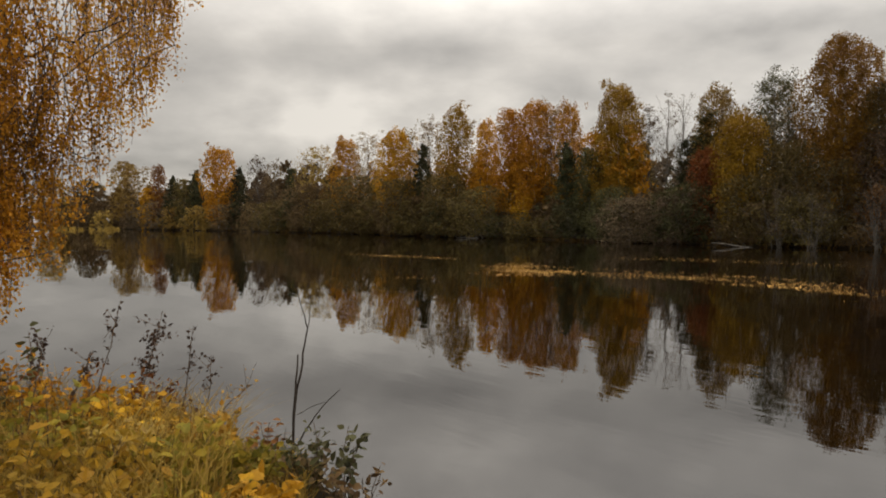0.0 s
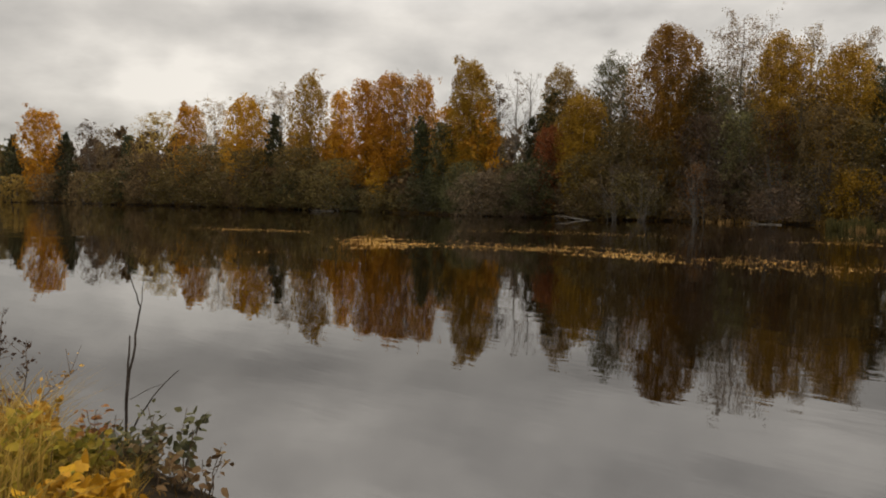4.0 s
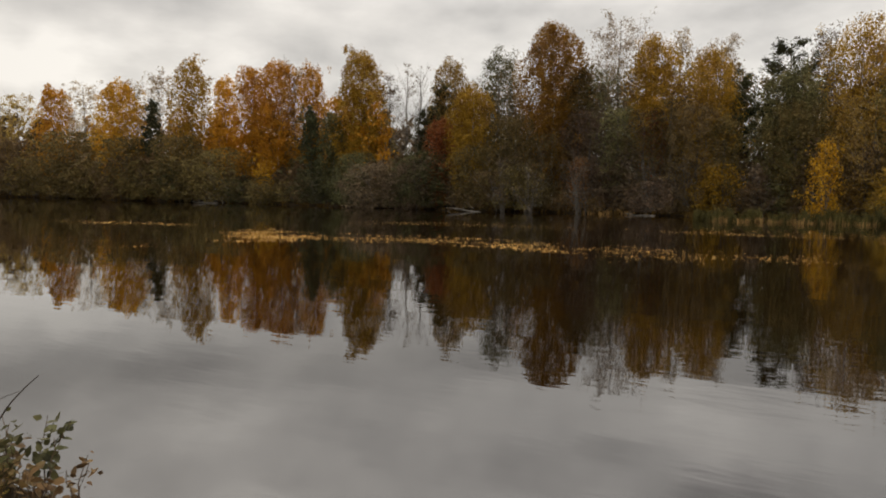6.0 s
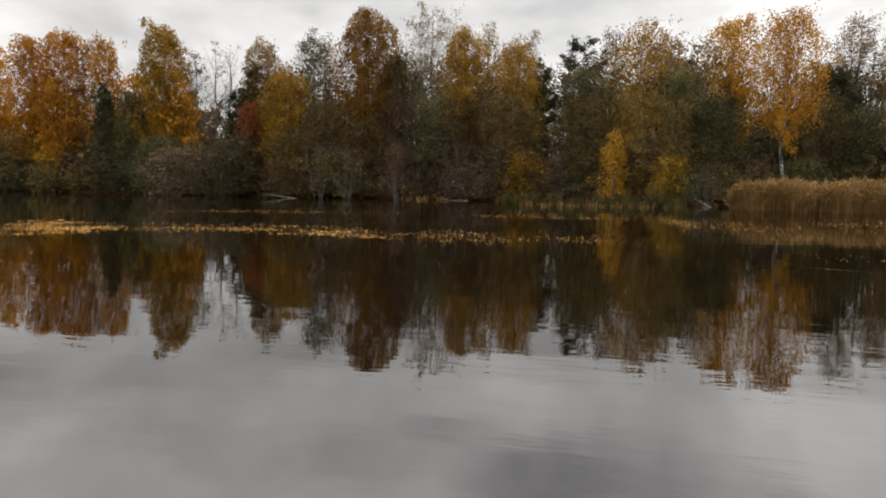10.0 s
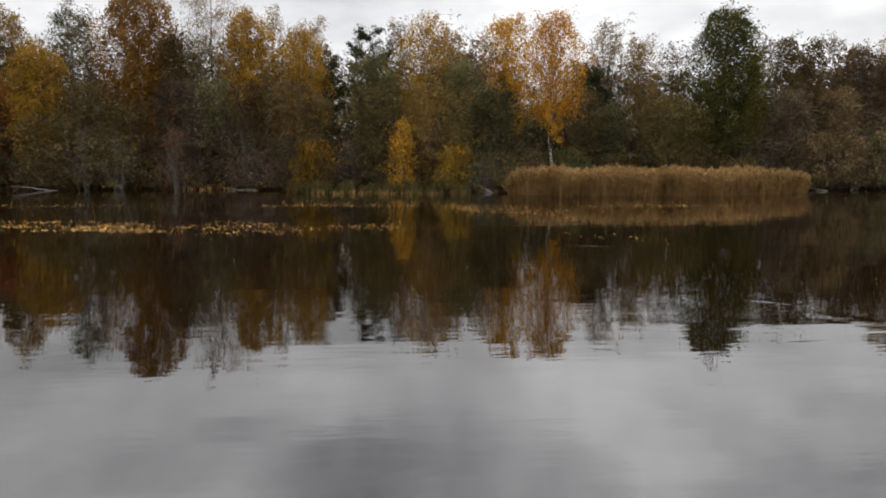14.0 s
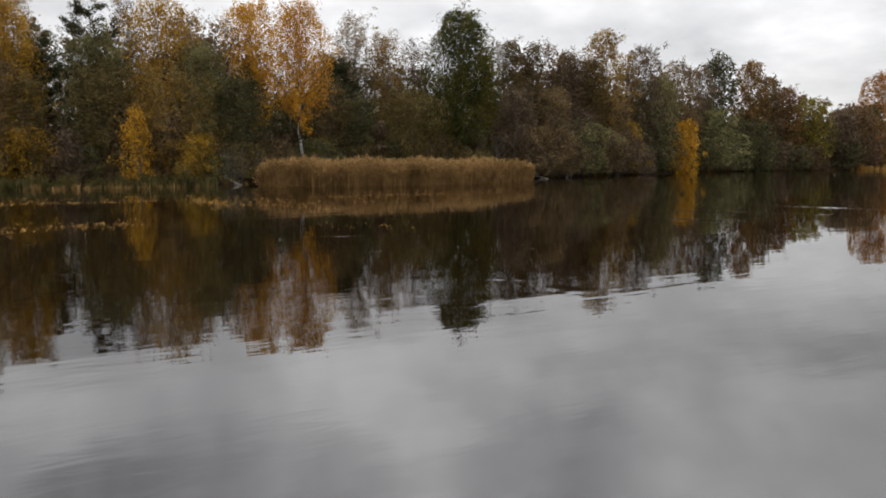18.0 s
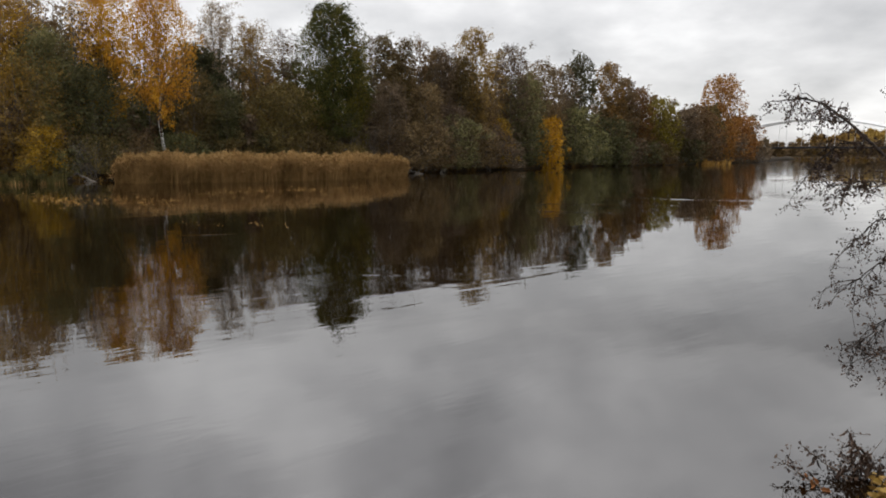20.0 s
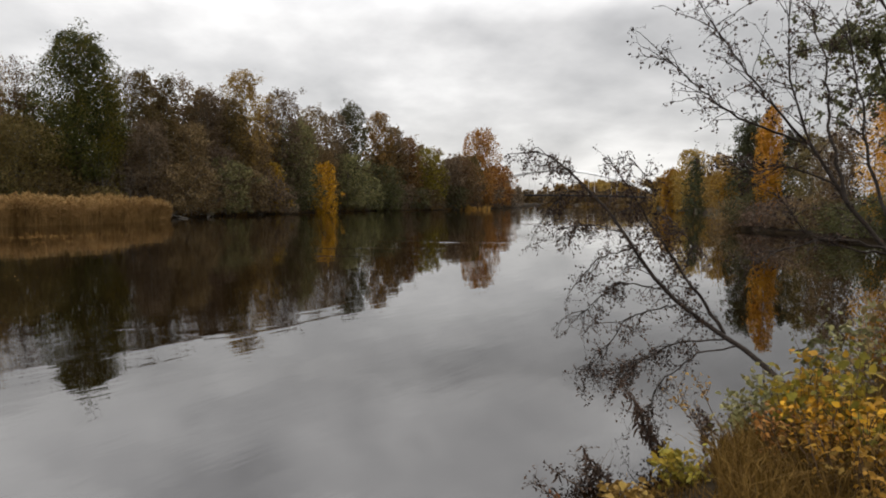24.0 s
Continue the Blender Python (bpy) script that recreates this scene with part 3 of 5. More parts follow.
def maple(az, dist, H, W, mat, where=BANK):
    tree("dense_tree", f"tall dense {WORDS[mat.name]} tree with yellowing edges {where}", az, dist, H, W * 1.28, mat, BROWN_BARK, 2.4, grain(dist), 0.2, "dome", 52, 0.8, 1, 5, 0.30, group="dense trees", body=0.7)


def pine(az, dist, H, W, where=BANK):
    tree("pine_tree", f"dark green pine with layered clumps of needles {where}", az, dist, H, W * 1.35, GREEN, BROWN_BARK, 1.7, grain(dist) * 0.9, 0.40, "dome", 24, 0.25, 1, 6, 0.16, hang=-0.4, group="pines", body=0.1)


def spruce(az, dist, H, W, where=BANK):
    tree("spruce_tree", f"dark green spruce with a pointed top {where}", az, dist, H, W * 2.0, GREEN, BROWN_BARK, 1.5, grain(dist) * 0.9, 0.06, "cone", 60, -0.2, 1, 4, 0.14, 0.12, 0.6, group="spruces", body=0.3)


def shrub(az, dist, H, W, mat, amount=1.0, where="at the water's edge"):
    tree("shrub", f"rounded many-stemmed {WORDS[mat.name]} shrub {where}", az, dist, H, W * 1.25, mat, GREY_BARK, 1.5 * amount, grain(dist) * 1.1, 0.06, "dome", 40, 0.6, 5, 3, 0.20, 0.1, group="waterside shrubs", category="shrub", body=0.6)


# ---- far bank, tall trees in the order of the turn
broad(-30.5, 320, 22.0, 12.0, OCHRE)
broad(-28.0, 312, 21.0, 11.0, OLIVE)
broad(-25.5, 271.4, 25.6, 9.0, OCHRE)
sparse(-24.5, 256.4, 23.4, 10.3, OCHRE, 1.4)
broad(-23.1, 233.0, 21.7, 4.2, RUST)
spruce(-22.0, 220.2, 16.9, 4.0)
broad(-21.2, 213.9, 15.8, 6.1, OLIVE)
spruce(-20.3, 208.9, 17.7, 4.2)
birch(-18.6, 197.0, 24.3, 8.4, ORANGE, 1.3, 0.12)
spruce(-16.9, 185.7, 17.4, 3.6)
sparse(-15.5, 175.3, 19.5, 4.6, GREYBROWN, 1.5)
sparse(-14.1, 163.4, 17.4, 4.1, OLIVEBROWN, 1.5)
spruce(-12.9, 155.0, 14.8, 2.9)
sparse(-10.7, 147.8, 19.5, 7.1, OCHRE, 1.8)
birch(-8.3, 136.7, 19.9, 5.3, GOLD, 1.2, 0.15)
sparse(-6.4, 132.8, 20.5, 5.0, PALE, 1.4)
birch(-4.0, 113.8, 18.5, 5.9, YELLOWGOLD, 1.3, 0.15)
sparse(-2.9, 114.5, 18.8, 2.7, OCHRE)
spruce(-1.7, 109.1, 15.0, 2.7)
sparse(-1.3, 111.3, 19.7, 4.1, PALE, 1.3)
broad(1.1, 104.3, 20.6, 5.6, OLIVEGOLD, 0.85)
birch(3.8, 98.7, 18.0, 3.4, ORANGE, 1.0, 0.15)
birch(5.7, 94.0, 18.9, 4.2, ORANGE, 1.1, 0.15)
birch(7.9, 91.2, 19.3, 5.5, ORANGE, 1.1, 0.15)
sparse(9.2, 91.0, 18.7, 3.0, OCHRE, 1.5)
birch(10.6, 87.7, 18.3, 3.5, GOLD, 1.0, 0.2)
spruce(10.6, 84.7, 12.1, 2.5)
broad(12.3, 81.4, 11.3, 3.0, GREYGREEN)
birch(14.6, 80.2, 18.6, 5.1, OLIVEGOLD, 1.5, 0.1)
sparse(17.1, 80.7, 15.6, 2.3, GREYBROWN)
bare(18.3, 77.6, 16.1, 2.3)
bare(19.5, 75.5, 16.1, 2.4)
pine(20.1, 73.8, 11.1, 2.5)
pine(21.5, 72.4, 13.6, 2.2)
broad(22.1, 72.7, 16.3, 4.0, OCHRE, 0.9)
birch(24.0, 67.9, 12.9, 4.1, OLIVEGOLD, 1.3, 0.02)
sparse(26.3, 70.3, 16.9, 3.3, GREYGREEN, 2.2)
sparse(27.4, 73.0, 16.5, 2.4, PALE, 1.5)
birch(30.8, 68.1, 18.7, 6.3, OCHREGOLD, 1.6, 0.12)
broad(33.1, 66.3, 14.4, 2.5, OLIVE, 0.9)
sparse(35.1, 65.5, 13.8, 3.0, SAGE, 1.5)
sparse(36.0, 68.2, 19.1, 4.6, PALE, 1.6)
birch(38.8, 65.0, 16.6, 4.1, OCHREGOLD, 1.3, 0.2)
sparse(40.8, 67.4, 17.4, 2.0, OCHRE, 1.5)
birch(42.9, 62.9, 14.6, 4.4, OCHREGOLD, 1.2, 0.15)
sparse(43.6, 65.8, 16.1, 3.1, PALE, 1.6)
pine(45.4, 64.5, 12.9, 2.3)
pine(48.4, 63.9, 14.9, 3.4)
broad(48.7, 62.8, 12.5, 4.8, SAGE, 1.2)
sparse(50.9, 65.4, 16.0, 2.7, GREYBROWN, 1.6)
birch(53.4, 62.9, 16.2, 5.2, OCHREGOLD, 0.8, 0.25)
sparse(54.2, 60.2, 9.4, 5.8, OCHRE, 2.2)
sparse(54.9, 64.6, 15.3, 3.0, PALE, 1.3)
broad(56.3, 61.3, 11.8, 4.0, SAGE, 1.1)
bare(57.5, 65.1, 15.6, 1.6)
birch(59.9, 63.3, 16.4, 4.2, YELLOWGOLD, 0.95, 0.3)
birch(63.7, 60.6, 15.9, 4.9, GOLD, 0.85, 0.42)
spruce(66.5, 69.3, 12.5, 4.1)
sparse(67.7, 70.8, 16.9, 2.4, PALE, 1.3)
sparse(68.0, 71.0, 17.1, 3.1, PALE, 1.4)
bare(69.1, 72.5, 14.5, 1.8)
sparse(70.7, 72.4, 15.4, 2.8, OCHRE, 1.5)
sparse(71.0, 70.5, 15.0, 3.4, OCHRE, 1.7)
broad(72.9, 68.4, 9.0, 6.4, OLIVE, 0.9)
sparse(73.0, 72.5, 14.3, 2.8, BROWN, 1.8)
bare(74.1, 75.0, 15.0, 2.0)
maple(77.0, 71.0, 17.4, 5.8, DARKGREEN)
broad(78.9, 71.8, 13.7, 2.5, YELLOWGREEN, 0.9)
sparse(80.2, 77.1, 15.4, 2.3, GREYBROWN, 1.8)
broad(81.3, 75.9, 15.4, 2.5, OLIVE, 0.75)
broad(83.0, 77.0, 15.2, 2.4, OLIVE, 0.75)
sparse(84.1, 81.1, 16.0, 2.0, BROWN, 1.8)
broad(86.0, 82.3, 14.7, 3.4, GREYBROWN, 0.8)
sparse(86.4, 85.1, 15.4, 3.4, BROWN, 2.0)
broad(87.7, 83.5, 14.1, 4.0, OLIVE, 0.8)
broad(88.6, 86.4, 18.1, 4.7, OCHRE, 0.7)
sparse(90.5, 94.3, 16.2, 3.3, OCHRE, 1.8)
broad(91.8, 95.5, 17.3, 5.1, GREYBROWN, 0.7)
broad(92.8, 96.9, 13.5, 5.9, SAGE, 0.9)
broad(94.3, 104.2, 16.3, 6.2, OLIVEBROWN, 0.8)
broad(96.2, 112.8, 16.6, 4.1, GREYBROWN, 0.8)
broad(97.6, 116.5, 18.7, 5.4, GREYGREEN, 0.9)
broad(99.7, 126.4, 18.9, 4.9, RUSTBROWN, 0.9)
broad(101.1, 130.0, 16.7, 4.4, OLIVEBROWN)
broad(102.3, 132.7, 14.8, 4.9, RUSTBROWN, 0.9)
broad(103.9, 139.1, 13.0, 7.2, YELLOWGREEN)
broad(106.0, 145.5, 11.5, 5.4, GREYBROWN)
broad(106.7, 151.0, 12.1, 8.9, BROWN)
broad(107.6, 160.7, 13.0, 5.8, OLIVE)
birch(108.5, 168.9, 20.4, 8.5, RUSTORANGE, 1.2, 0.05)
broad(110.1, 183.1, 11.8, 7.9, RUST)

# ---- far bank, trees of middle height that stand in front
broad(27.6, 66.5, 9.5, 4.9, OLIVE, 0.8)
sparse(30.0, 65.1, 7.6, 4.2, OLIVE, 2.0)
broad(33.9, 64.5, 10.0, 4.9, MAUVE, 0.5)
sparse(36.2, 63.6, 10.1, 2.8, SAGE, 2.4)
sparse(38.2, 62.4, 9.6, 3.2, OLIVE, 1.6)
broad(42.2, 61.3, 9.8, 4.2, OLIVEBROWN, 0.75)
sparse(40.2, 62.5, 10.5, 2.6, OLIVE, 2.4)
broad(44.2, 60.9, 8.5, 2.4, OLIVE, 0.7)
broad(24.3, 66.4, 6.6, 4.4, OLIVE, 0.8)
broad(49.2, 60.7, 9.5, 4.4, OLIVE, 0.7)
broad(59.2, 59.8, 9.1, 3.9, GREYGREEN, 0.9)
sparse(66.2, 64.6, 9.7, 3.1, OLIVE, 2.6)
broad(68.5, 65.7, 8.2, 3.1, GREYGREEN, 0.8)
broad(81.7, 72.7, 9.9, 3.8, GREYBROWN, 0.7)
broad(84.7, 76.5, 10.1, 3.8, OLIVEBROWN, 0.7)
broad(86.7, 79.6, 7.9, 5.1, GREYBROWN, 0.7)
broad(89.4, 86.5, 9.7, 4.1, OLIVEBROWN, 0.7)
broad(97.2, 112.8, 9.9, 6.5, SAGE, 0.8)
broad(100.1, 123.6, 8.6, 6.8, GREYGREEN, 0.8)
broad(-11.3, 146.2, 10.9, 10.5, OLIVEBROWN, 0.8)
broad(-3.7, 110.1, 9.7, 7.3, OLIVE, 0.8)

# ---- far bank, saplings and shrubs of a colour of their own
shrub(-23.7, 236.1, 14.4, 5.8, YELLOWGOLD, 1.4)
shrub(6.8, 89.5, 6.2, 2.2, YELLOWGOLD, 0.9)
shrub(6.6, 87.2, 2.6, 3.4, OLIVE)
shrub(21.4, 69.9, 9.6, 2.7, RED, 1.3)
shrub(39.0, 62.9, 9.4, 2.3, RED, 0.3)
shrub(51.2, 57.2, 6.2, 1.7, YELLOWGOLD, 0.7)
shrub(55.7, 57.9, 4.2, 2.7, OLIVEGOLD, 0.8)
shrub(33.1, 63.8, 5.4, 2.0, RUST, 0.8)
shrub(43.7, 60.3, 4.6, 3.5, OLIVEGOLD, 0.9)
shrub(20.0, 69.7, 6.2, 5.3, GREYGREEN, 1.2)
shrub(95.2, 100.6, 7.7, 3.4, YELLOWGOLD, 1.3)
shrub(91.0, 88.6, 6.8, 2.8, OLIVEGOLD, 0.9)
shrub(65.6, 63.8, 4.2, 2.1, OLIVEGOLD, 0.7)
shrub(70.4, 66.2, 3.9, 2.6, OLIVE, 0.8)
shrub(14.2, 75.6, 6.3, 5.1, GREYGREEN, 1.0)
shrub(0.2, 101.0, 9.7, 6.6, OLIVE, 1.0)
shrub(-7.4, 129.3, 11.7, 10.0, OLIVE, 1.0)


def bare_shrub(az, dist, H, W, leaves=150):
    tree("bare_shrub", "many-stemmed leafless grey shrub leaning over the water's edge", az, dist, H, W, GREYBROWN, GREY_BARK, leaves / 2600, 0.15, 0.3, "oval", 30, 1.4, 6, 5, 0.2, group="bare shrubs", category="shrub", body=0.1)


bare_shrub(78.2, 70.5, 7.2, 4.4)
bare_shrub(80.0, 71.0, 6.0, 4.0, 400)
bare_shrub(26.8, 63.2, 6.0, 4.2, 300)
bare_shrub(29.0, 62.5, 5.0, 3.6, 300)
bare_shrub(33.0, 61.8, 6.0, 3.6, 300)
bare_shrub(38.6, 60.5, 5.6, 3.6, 200)
bare_shrub(41.4, 60.5, 5.0, 3.0, 300)
bare_shrub(47.0, 58.8, 4.6, 3.0, 200)
bare_shrub(58.6, 57.2, 3.6, 3.6, 150)
bare_shrub(86.0, 76.5, 6.0, 4.0, 400)
bare_shrub(90.0, 85.5, 6.0, 4.4, 400)
bare_shrub(17.9, 72.0, 4.6, 3.6, 200)
shrub(28.3, 64.6, 4.5, 4.4, OLIVE)
shrub(25.6, 65.6, 4.2, 4.4, OLIVEBROWN)
shrub(-6.0, 123, 6.0, 6.0, OLIVE)

# ---- far bank, the belt of shrubs along the water
OPEN = ((62.0, 64.8), (94.2, 96.2), (90.4, 91.6), (50.6, 51.9))  # places kept clear of tall shrubs


def shrub_belt(az0, az1, step, low, high, mats, over=0.2):
    rng = fresh()
    az = az0
    while az < az1:
        if any(a < az < e for a, e in OPEN):
            az += 0.5
            continue
        d = far_shore(az)
        H = rng.uniform(low, high)
        shrub(az, d + rng.uniform(over - 0.3, over + 2.0), H, H * rng.uniform(0.85, 1.25), mats[rng.integers(len(mats))], rng.uniform(0.7, 1.1))
        az += step * rng.uniform(0.7, 1.25)


shrub_belt(-30, -14, 1.7, 6.5, 9.5, (OLIVEBROWN, OLIVE, GREYBROWN, OCHRE), 0.0)
shrub_belt(-14, 5, 2.0, 5.5, 8.0, (GREYGREEN, OLIVE, OLIVEBROWN, OLIVE))
shrub_belt(5, 21, 2.1, 3.0, 5.4, (GREYGREEN, OLIVE, GREYBROWN, GREYGREEN))
shrub_belt(21, 42, 2.2, 1.6, 3.6, (BROWN, OLIVEBROWN, MAUVE, OLIVE), 0.4)
shrub_belt(42, 59, 2.6, 1.8, 3.8, (SAGE, OLIVE, OCHRE, OLIVEBROWN), 1.5)
shrub_belt(59, 84, 2.2, 2.2, 4.4, (GREYGREEN, OLIVEBROWN, OLIVE, GREYGREEN), 2.0)
shrub_belt(84, 111.5, 1.7, 3.4, 7.0, (GREYGREEN, GREYBROWN, SAGE, OLIVEBROWN))
shrub(17.7, 72.6, 4.2, 3.4, GREYGREEN)
shrub(18.8, 72.0, 3.8, 3.2, OLIVE)
shrub(46.4, 59.4, 2.8, 2.8, OLIVEBROWN)


# ---- the wood behind: too dense to count
def woodland(name, az0, az1, near, deep, low, high, mat, count, label, gaps=(), leaf_count=620, leaf=0.0042):
    rng = fresh()
    poles, pts = [], []
    for _ in range(count):
        az = rng.uniform(az0, az1)
        if any(a < az < b for a, b in gaps):
            continue
        d = float(np.interp(az, FAR_AZ, FAR_D)) + rng.uniform(near, deep)
        H = rng.uniform(low, high)
        p = np.array(polar(az, d, 0.6))
        q = p + np.array([*rng.normal(0, 0.3, 2), H])
        r = rng.uniform(0.05, 0.11)
        poles.append((np.array([p, (p + q) / 2 + rng.normal(0, 0.15, 3), q]), np.array([r, r * 0.7, 0.02])))
        n, m = leaf_count, leaf_count // 14
        u = rng.uniform(0.0, 1, (m, 1)) ** (1.3 if H < 6 else 1.0)
        rad = (0.18 * H * np.sin(np.pi * (0.15 + 0.8 * u)) ** 0.8) * rng.uniform(0.2, 1, (m, 1)) ** 0.5
        th = rng.uniform(0, 6.28, (m, 1))
        tuft = p + u * (q - p) + np.concatenate([np.cos(th) * rad, np.sin(th) * rad, 0 * th], 1)
        pts.append(tuft[rng.integers(m, size=n)] + rng.normal(0, 0.28, (n, 3)))
    pts = np.concatenate(pts)
    size = leaf * float(np.mean(np.linalg.norm(pts, axis=1)))
    ob = new(name)
    tagged(ob, label, "woodland", kind="stuff")
    v, f = tubes(poles, 5)
    tagged(part("trunkwork", mesh_of("trunkwork", v, f), GREY_BARK, ob), kind="stuff")
    v, f = leaf_quads(rng, pts, size, far=True)
    tagged(part("foliage", mesh_of("foliage", v, f), mat, ob), kind="stuff")


GAPS = ((16.8, 20.3), (45.8, 47.4))
woodland("undergrowth", -30, 22, 1, 9, 2.5, 5.5, OLIVEBROWN, 90, "dark undergrowth of the far bank", (), 620)
woodland("undergrowth", 20, 60, 1, 9, 2.5, 5.5, GREYBROWN, 90, "dark tangled undergrowth of the far bank", (), 620)
woodland("undergrowth", 58, 111, 3, 10, 2.5, 5.5, GREYBROWN, 90, "dark tangled undergrowth of the far bank", (), 620)
woodland("woodland", -30, -8, 6, 40, 8, 16, OLIVEBROWN, 70, "dense olive-brown wood behind the far bank trees")
woodland("woodland", -10, 16.8, 5, 18, 8, 14, GOLD, 60, "dense golden wood behind the far bank trees")
woodland("woodland", -10, 22, 5, 22, 6, 12, OLIVE, 50, "dense olive wood behind the far bank trees", GAPS)
woodland("woodland", 20, 60, 5, 12, 9, 14.0, OLIVEBROWN, 80, "dense olive-brown wood behind the far bank trees", GAPS)
woodland("woodland", 21, 60, 8, 20, 9, 14.5, GREYBROWN, 90, "dense grey-brown wood behind the far bank trees", GAPS)
woodland("woodland", 58, 90, 9, 18, 8, 13, GREYGREEN, 110, "dense shaded wood behind the reed bed")
woodland("woodland", 82, 111, 5, 18, 7, 13.5, OLIVEBROWN, 110, "dense olive-brown wood along the river bend")

woodland("inner_wood", -36, -12, 15, 60, 9, 14, OLIVEBROWN, 70, "shaded wood upstream behind the far bank", (), 300, 0.0055)
woodland("inner_wood", -12, 21, 22, 55, 8, 12, GREYBROWN, 70, "deep shaded wood behind the golden trees", (), 220, 0.0078)
woodland("inner_wood", 19, 60, 14, 40, 7, 10.5, GREYBROWN, 110, "deep shaded wood behind the far bank", ((45.8, 47.0),), 220, 0.0078)
woodland("inner_wood", 58, 86, 18, 45, 7, 10.5, GREYBROWN, 90, "deep shaded wood behind the reed bed", (), 220, 0.0078)
woodland("inner_wood", 82, 112, 12, 35, 6, 10.5, GREYBROWN, 110, "deep shaded wood along the river bend", (), 220, 0.0078)


# ---- reeds, sedge and floating leaves
def reed_bed():
    rng = fresh()
    n = 26000
    az = rng.uniform(60.2, 83.2, n)
    front = np.interp(az, (60.2, 62, 70, 78, 83.2), (51.5, 50.2, 50.3, 55.0, 64.5)) + 0.5 * np.sin(az * 2.1)
    d = front + rng.uniform(0, 1, n) ** 1.3 * np.interp(az, (60.2, 63, 80, 83.2), (1.2, 5.0, 6.0, 1.5))
    h = (2.1 + 0.12 * np.sin(az * 1.3)) * rng.uniform(0.62, 1.08, n) * np.interp(az, (60.2, 60.9, 81.8, 83.2), (0.62, 1, 1, 0.7)) * (1 + 0.05 * np.sin(az * 7.1) + 0.04 * np.sin(az * 17.3))
    feet = np.stack([d * np.sin(np.radians(az)), d * np.cos(np.radians(az)), np.full(n, -0.05)], 1)
    v1, f1 = blades(rng, feet, h, 0.009, 0.26)
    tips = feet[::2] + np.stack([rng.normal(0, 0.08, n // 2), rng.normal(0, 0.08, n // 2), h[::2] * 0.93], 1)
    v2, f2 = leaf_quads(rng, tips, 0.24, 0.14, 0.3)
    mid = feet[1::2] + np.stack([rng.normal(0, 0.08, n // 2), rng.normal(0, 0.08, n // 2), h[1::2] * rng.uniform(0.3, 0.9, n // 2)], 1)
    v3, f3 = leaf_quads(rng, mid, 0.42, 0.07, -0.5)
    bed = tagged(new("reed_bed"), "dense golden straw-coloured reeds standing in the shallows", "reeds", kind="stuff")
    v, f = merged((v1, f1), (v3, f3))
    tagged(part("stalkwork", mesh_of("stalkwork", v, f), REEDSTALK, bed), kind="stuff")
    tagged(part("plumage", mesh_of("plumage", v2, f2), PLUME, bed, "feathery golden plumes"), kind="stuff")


def sedge(az0, az1, dist, deep, height, count, mat, label, width=0.02):
    rng = fresh()
    tufts = rng.uniform(az0, az1, 40)
    az = np.clip(tufts[rng.integers(40, size=count)] + rng.normal(0, 0.012 * (az1 - az0), count), az0 - 0.5, az1 + 0.5)
    d = dist + 0.8 * np.sin(az * 3) + 0.5 * np.sin(az * 7.7) + rng.uniform(0, deep, count)
    height = height * (0.75 + 0.3 * np.sin(az * 2.9) * np.sin(az * 5.3 + 1)) * rng.uniform(0.5, 1.15, count)
    feet = np.stack([d * np.sin(np.radians(az)), d * np.cos(np.radians(az)), np.full(count, -0.05)], 1)
    v, f = blades(rng, feet, height, width, 0.4)
    stuff("sedge", mesh_of("sedge", v, f), mat, label, "sedge")


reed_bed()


def shore_fringe():
    """Dry grass, roots and litter along the whole far edge."""
    rng = fresh()
    n = 15000
    az = rng.uniform(-27, 111.5, n)
    edge = np.interp(az, FAR_AZ, FAR_D) + 0.6 * np.sin(az * 1.9) + 0.4 * np.sin(az * 4.3 + 1)
    d = edge + rng.uniform(0.0, 2.6, n) ** 1.2
    h = rng.uniform(0.25, 1.0, n) * (0.75 + 0.35 * np.sin(az * 3.7) * np.sin(az * 1.3)) * (1 + (d > 110) * 0.6)
    feet = np.stack([d * np.sin(np.radians(az)), d * np.cos(np.radians(az)), np.full(n, 0.0)], 1)
    v, f = blades(rng, feet, h, 0.035, 0.8)
    stuff("shore_grass", mesh_of("shore_grass", v, f), BROWNGRASS, "tangled dead brown grass along the far water's edge", "grass")


shore_fringe()
sedge(42.3, 56.8, 51.5, 3.5, 1.25, 5200, CATTAIL, "upright dark green cattails along the far water's edge")
sedge(42.6, 56.4, 50.6, 2.6, 0.62, 900, REEDSTALK, "low fringe of withered straw sedge before the cattails", 0.012)
sedge(33.5, 38.0, 60.8, 1.2, 0.6, 500, REEDSTALK, "tuft of dry straw grass at the far water's edge")
sedge(-31, -26, 240, 12, 1.6, 1500, OCHRE, "pale distant reeds on a low spit", 0.06)
sedge(111.5, 125.0, 322, 10, 2.4, 1800, BROWNGRASS, "low brown reeds along the water below the bridge", 0.09)
sedge(104, 109.5, 150, 4, 1.6, 1200, STRAW, "strip of dry reeds by the river bend", 0.05)


